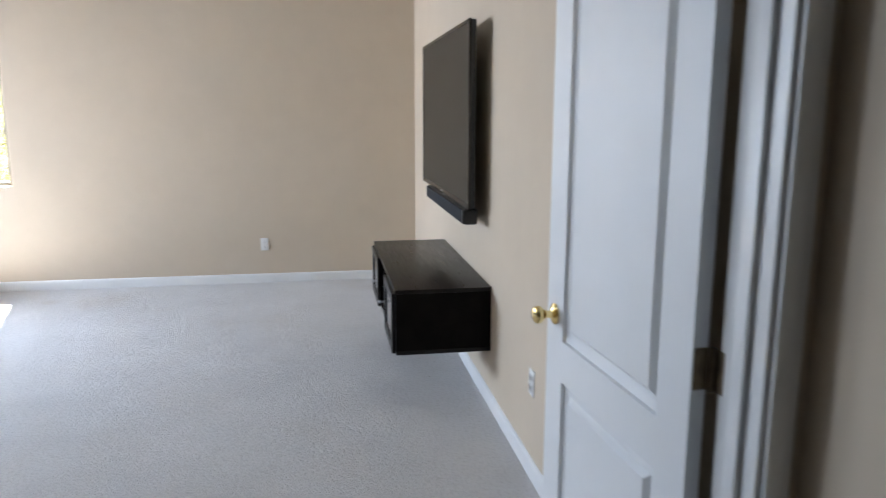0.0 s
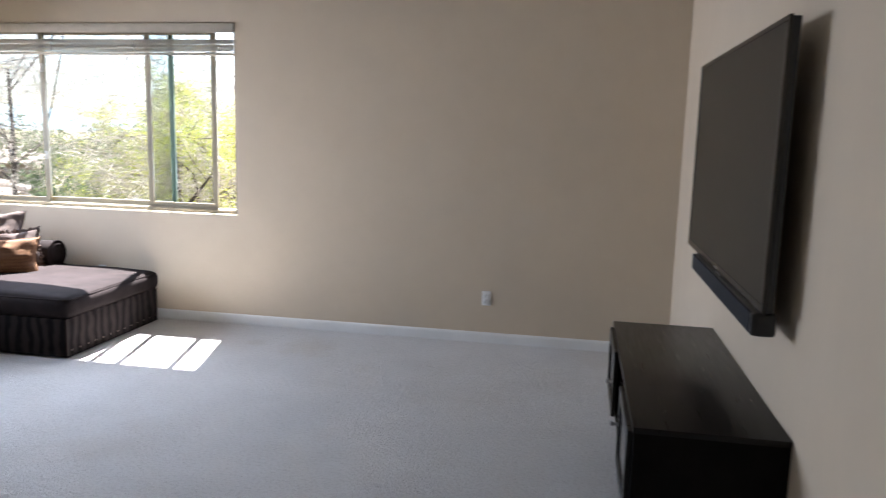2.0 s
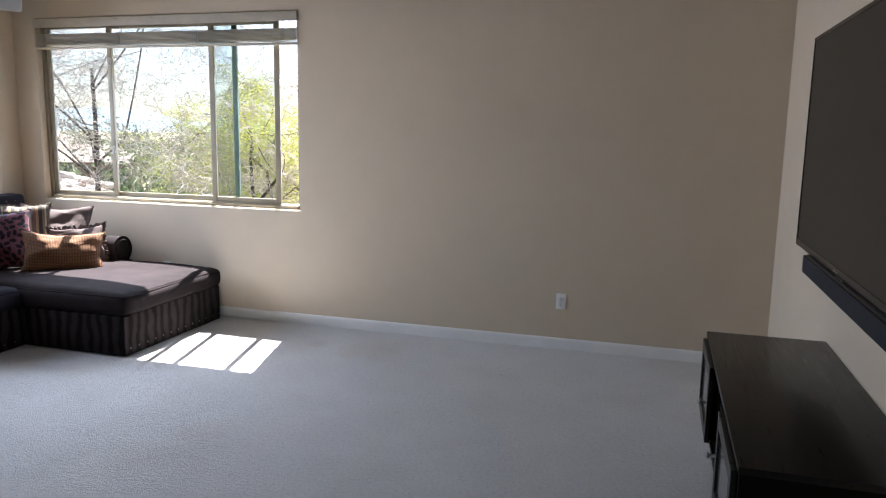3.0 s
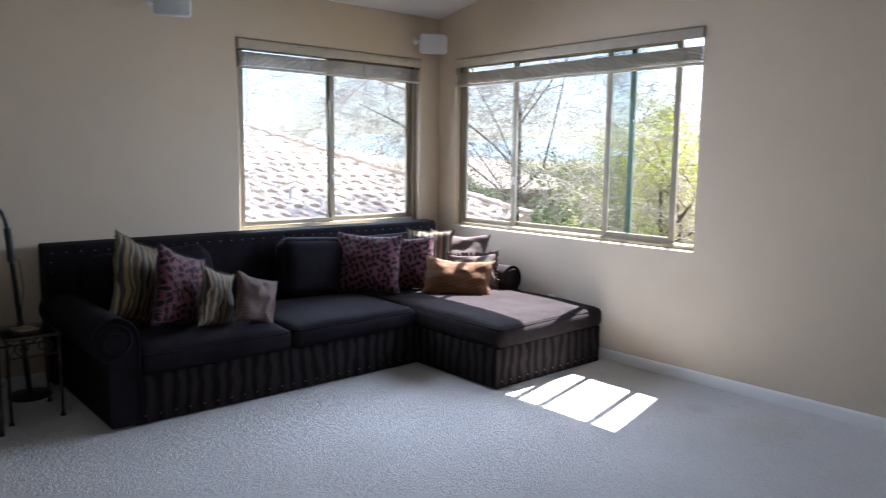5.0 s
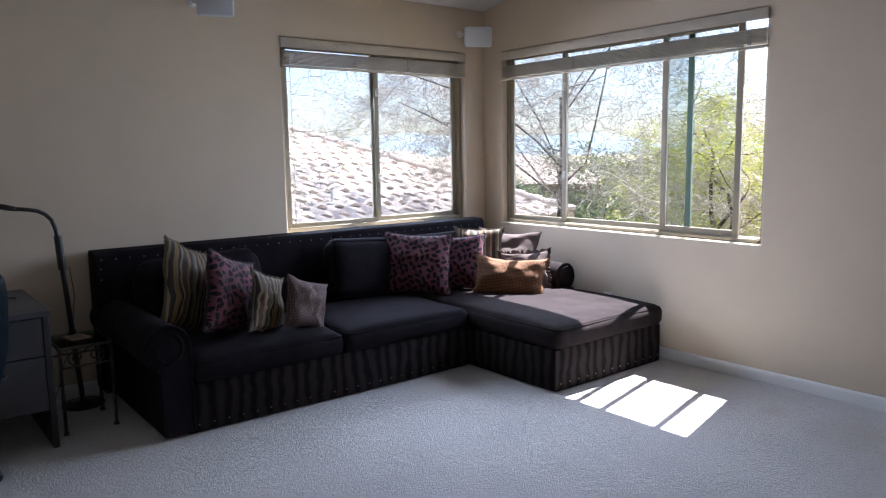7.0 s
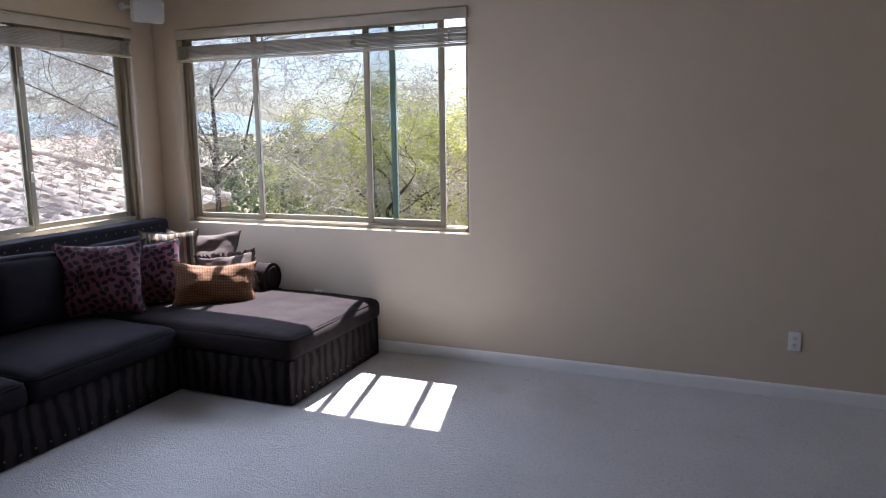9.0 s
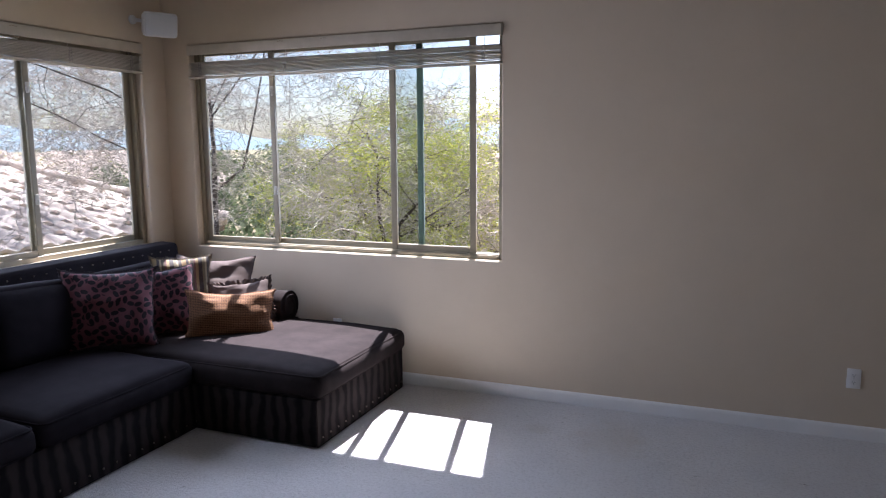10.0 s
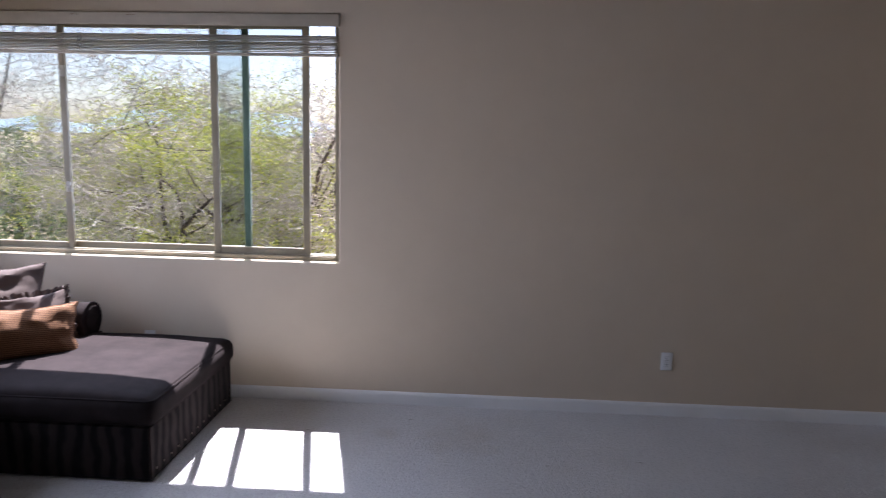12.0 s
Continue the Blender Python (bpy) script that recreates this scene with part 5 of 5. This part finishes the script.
BARK = bark_mat("dark_mesquite_bark", (0.045, 0.036, 0.032), (0.12, 0.10, 0.088))
TWIG = bark_mat("pale_grey_twig", (0.30, 0.265, 0.235), (0.50, 0.46, 0.42))
LEAF = leaf_mat("yellow_green_leaflets", (0.31, 0.33, 0.06), (0.42, 0.42, 0.10), (0.14, 0.19, 0.055))
LEAF_DARK = leaf_mat("dusty_green_foliage", (0.075, 0.10, 0.05), (0.125, 0.145, 0.075), (0.06, 0.08, 0.045))


def leaf_cloud(rnd, sites, count, size, scatter, verts, faces):
    """Narrow leaflets gathered in loose tufts round the given sites."""
    for _ in range(count):
        p, d = rnd.choice(sites)
        c = p + d * rnd.gauss(0, scatter * 1.6) + Vector((rnd.gauss(0, 1), rnd.gauss(0, 1), rnd.gauss(0, 0.8))) * scatter
        a = (d * 0.5 + Vector((rnd.gauss(0, 1), rnd.gauss(0, 1), rnd.gauss(0, 0.6)))).normalized()
        b = Matrix.Rotation(rnd.uniform(0, 6.28), 3, a) @ a.orthogonal().normalized()
        ln, wd = size * rnd.uniform(0.9, 2.2), size * rnd.uniform(0.14, 0.28)
        o = len(verts)
        verts += [tuple(c), tuple(c + a * ln * 0.5 + b * wd), tuple(c + a * ln), tuple(c + a * ln * 0.5 - b * wd)]
        faces.append((o, o + 1, o + 2, o + 3))


def tree(label, base, height, lean, seed, leaves, spread=1.0, depth=5, limbs=4, leaf_size=0.05, trunk_r=0.17, first=0.34, tuft=0.06, leafy=0.4, finest=0.0028, group="trees outside the windows", green=None):
    rnd = random.Random(seed)
    t = thing("tree", label, "tree", pose(*base), group)
    trunk, twigs = bmesh.new(), bmesh.new()
    tips = []

    def grow(p, way, length, r, level):
        n = 5 if level < 3 else 4 if level < 6 else 3
        pts, radii = [p.copy()], [r]
        q, d = p.copy(), way.normalized()
        for k in range(n):
            wob = Vector((rnd.gauss(0, 1), rnd.gauss(0, 1), rnd.gauss(0, 0.7))) * (0.17 + 0.05 * level)
            d = (d + wob + Vector((0, 0, 0.05 if level < 3 else -0.05))).normalized()
            q = q + d * (length / n)
            pts.append(q.copy())
            radii.append(r * (1 - 0.62 * (k + 1) / n))
        tube(pts, radii, 8 if level == 0 else 6 if level < 3 else 3, trunk if level < 4 else twigs, level < 3)
        if level >= depth - 1:
            tips.append((pts[-1], d))
            tips.append((pts[n // 2], d))
        if level >= depth:
            return
        kids = limbs if level == 0 else rnd.choice((3, 4, 4)) if level < depth - 1 else rnd.choice((3, 4, 5))
        for k in range(kids):
            f = 0.95 if (level == 0 and k == 0) else rnd.uniform(0.30 if level else 0.55, 1.0)
            i = min(n - 1, int(f * n))
            s = pts[i].lerp(pts[i + 1], f * n - i)
            side = Vector((rnd.gauss(0, 1), rnd.gauss(0, 1), rnd.gauss(0, 0.45))).normalized()
            nd = (d * 0.55 + side * (0.85 * spread)).normalized()
            grow(s, nd, length * rnd.uniform(0.52, 0.80), max(finest, radii[min(i, len(radii) - 1)] * rnd.uniform(0.36, 0.52)), level + 1)

    grow(Vector((0, 0, -0.05)), Vector(lean), height * first, trunk_r, 0)
    part("trunk", trunk, BARK, t, "dark rough trunk and limbs")
    part("twig_tangle", twigs, TWIG, t, "tangle of thin pale twigs")
    if leaves:
        # whole boughs are in leaf while their neighbours are still bare
        off = Vector((seed * 1.7, seed * 0.9, 0))
        ranked = sorted(tips, key=lambda s: -noise.noise(s[0] * 1.2 + off) - 0.25 * rnd.random())
        verts, faces = [], []
        leaf_cloud(rnd, ranked[:max(1, int(len(tips) * leafy))], leaves, leaf_size, tuft, verts, faces)
        me = bpy.data.meshes.new("crown")
        me.from_pydata(verts, [], faces)
        me.materials.append(green or LEAF)
        part("crown", me, None, t, "sparse yellow-green leaflets" if green is None else "dusty green leaves")
    return t


neighbour_house()
tree("mesquite tree with yellow-green spring leaves", (-5.7, 12.0, GROUND_Z), 11.0, (0.05, -0.05, 1.0), 14, 46000, 1.1, 6, 9, 0.034, 0.20, 0.29, 0.070, 0.30, 0.0048)
tree("mesquite tree with a dark trunk and fresh leaves", (-3.4, 13.2, GROUND_Z), 11.5, (0.02, -0.05, 1.0), 37, 24000, 1.1, 6, 9, 0.034, 0.20, 0.30, 0.070, 0.20, 0.0048)
tree("mesquite tree in young yellow-green leaf behind the others", (-8.0, 16.2, GROUND_Z), 12.5, (0.02, -0.02, 1.0), 43, 36000, 1.1, 6, 7, 0.042, 0.20, 0.30, 0.09, 0.30, 0.005)
tree("nearly bare mesquite tree with tangled twigs", (-8.7, 11.7, GROUND_Z), 11.5, (-0.02, -0.04, 1.0), 52, 7000, 0.95, 7, 8, 0.026, 0.075, 0.50, 0.06, 0.08, 0.0038)


def distant_trees():
    """Dusty green trees standing between the far houses."""
    rnd = random.Random(31)
    kinds = [tree("dusty green tree far off among the houses", (-31.0, 33.0, GROUND_Z), 6.0, (0.05, 0, 1.0), 61, 7000, 1.0, 4, 6, 0.11, 0.16, 0.36, 0.28, 0.8, 0.012, "trees in the distance", LEAF_DARK),
             tree("yellow-green tree far off among the houses", (-17.0, 34.0, GROUND_Z), 6.5, (-0.05, 0, 1.0), 67, 6000, 1.0, 4, 6, 0.11, 0.16, 0.36, 0.28, 0.6, 0.012, "trees in the distance")]
    for k in range(22):
        a = radians(88 + 72 * k / 21 + rnd.uniform(-2, 2))
        d = rnd.uniform(27, 52)
        x, y = -2 + d * math.cos(a), 3 + d * math.sin(a)
        if x < -24 and y < 17:
            continue
        copy_thing(kinds[k % 3 == 1], pose(x, y, GROUND_Z, 0, 0, rnd.uniform(0, 360)) @ Matrix.Scale(rnd.uniform(0.75, 1.15), 4))


distant_trees()
far_house(-40, 38, 16, 11, 3.2, 35, "low pale stucco house among trees")
far_house(-24, 58, 18, 12, 3.2, 20, "low pale stucco house with a tiled roof")
far_house(-58, 40, 18, 12, 3.4, 50, "distant low stucco house")


def shrubs():
    rnd = random.Random(8)
    verts, faces = [], []
    for _ in range(620):
        a = radians(rnd.uniform(75, 190))
        r = 26 + 95 * rnd.random() ** 1.4
        cx, cy = r * math.cos(a) - 3, r * math.sin(a) + 3
        if cx > -24 and cy < 15:
            continue
        size = rnd.uniform(1.0, 2.6) * (1 + r / 130)
        hgt = size * rnd.uniform(0.9, 1.5)
        for _k in range(190):
            u = Vector((max(-0.8, min(0.8, rnd.gauss(0, 0.40))), max(-0.8, min(0.8, rnd.gauss(0, 0.40))), abs(rnd.uniform(0, 1.0))))
            u.x, u.y = u.x * (1.15 - 0.7 * u.z), u.y * (1.15 - 0.7 * u.z)
            c = Vector((cx + u.x * size, cy + u.y * size, GROUND_Z + u.z * hgt))
            d = Vector((rnd.gauss(0, 1), rnd.gauss(0, 1), rnd.gauss(0, 1))).normalized()
            e = d.orthogonal().normalized()
            s = size * rnd.uniform(0.03, 0.07)
            o = len(verts)
            verts += [tuple(c - d * s), tuple(c + e * s * 0.6), tuple(c + d * s), tuple(c - e * s * 0.6)]
            faces.append((o, o + 1, o + 2, o + 3))
    me = bpy.data.meshes.new("distant_shrubs")
    me.from_pydata(verts, [], faces)
    me.materials.append(LEAF_DARK)
    ob = new("distant_shrubs", me)
    tagged(ob, "dusty green shrubs and small trees in the distance", "shrubs", kind="stuff")


shrubs()


def hills():
    bm = bmesh.new()
    prev = None
    for i in range(121):
        a = radians(60 + 150 * i / 120)
        h = 26 + 34 * noise.noise(Vector((i * 0.11, 2.0, 0))) + 12 * noise.noise(Vector((i * 0.37, 5.0, 0)))
        col = [bm.verts.new((r * math.cos(a), r * math.sin(a), GROUND_Z + z)) for r, z in ((900, -1), (1000, max(6, h) * 0.7), (1080, max(8, h)))]
        if prev:
            for k in range(2):
                bm.faces.new((prev[k], col[k], col[k + 1], prev[k + 1]))
        prev = col
    # distance haze is put into the hills' blue colour
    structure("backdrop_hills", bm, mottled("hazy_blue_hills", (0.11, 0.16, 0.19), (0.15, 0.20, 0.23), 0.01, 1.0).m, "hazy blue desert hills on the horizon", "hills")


hills()
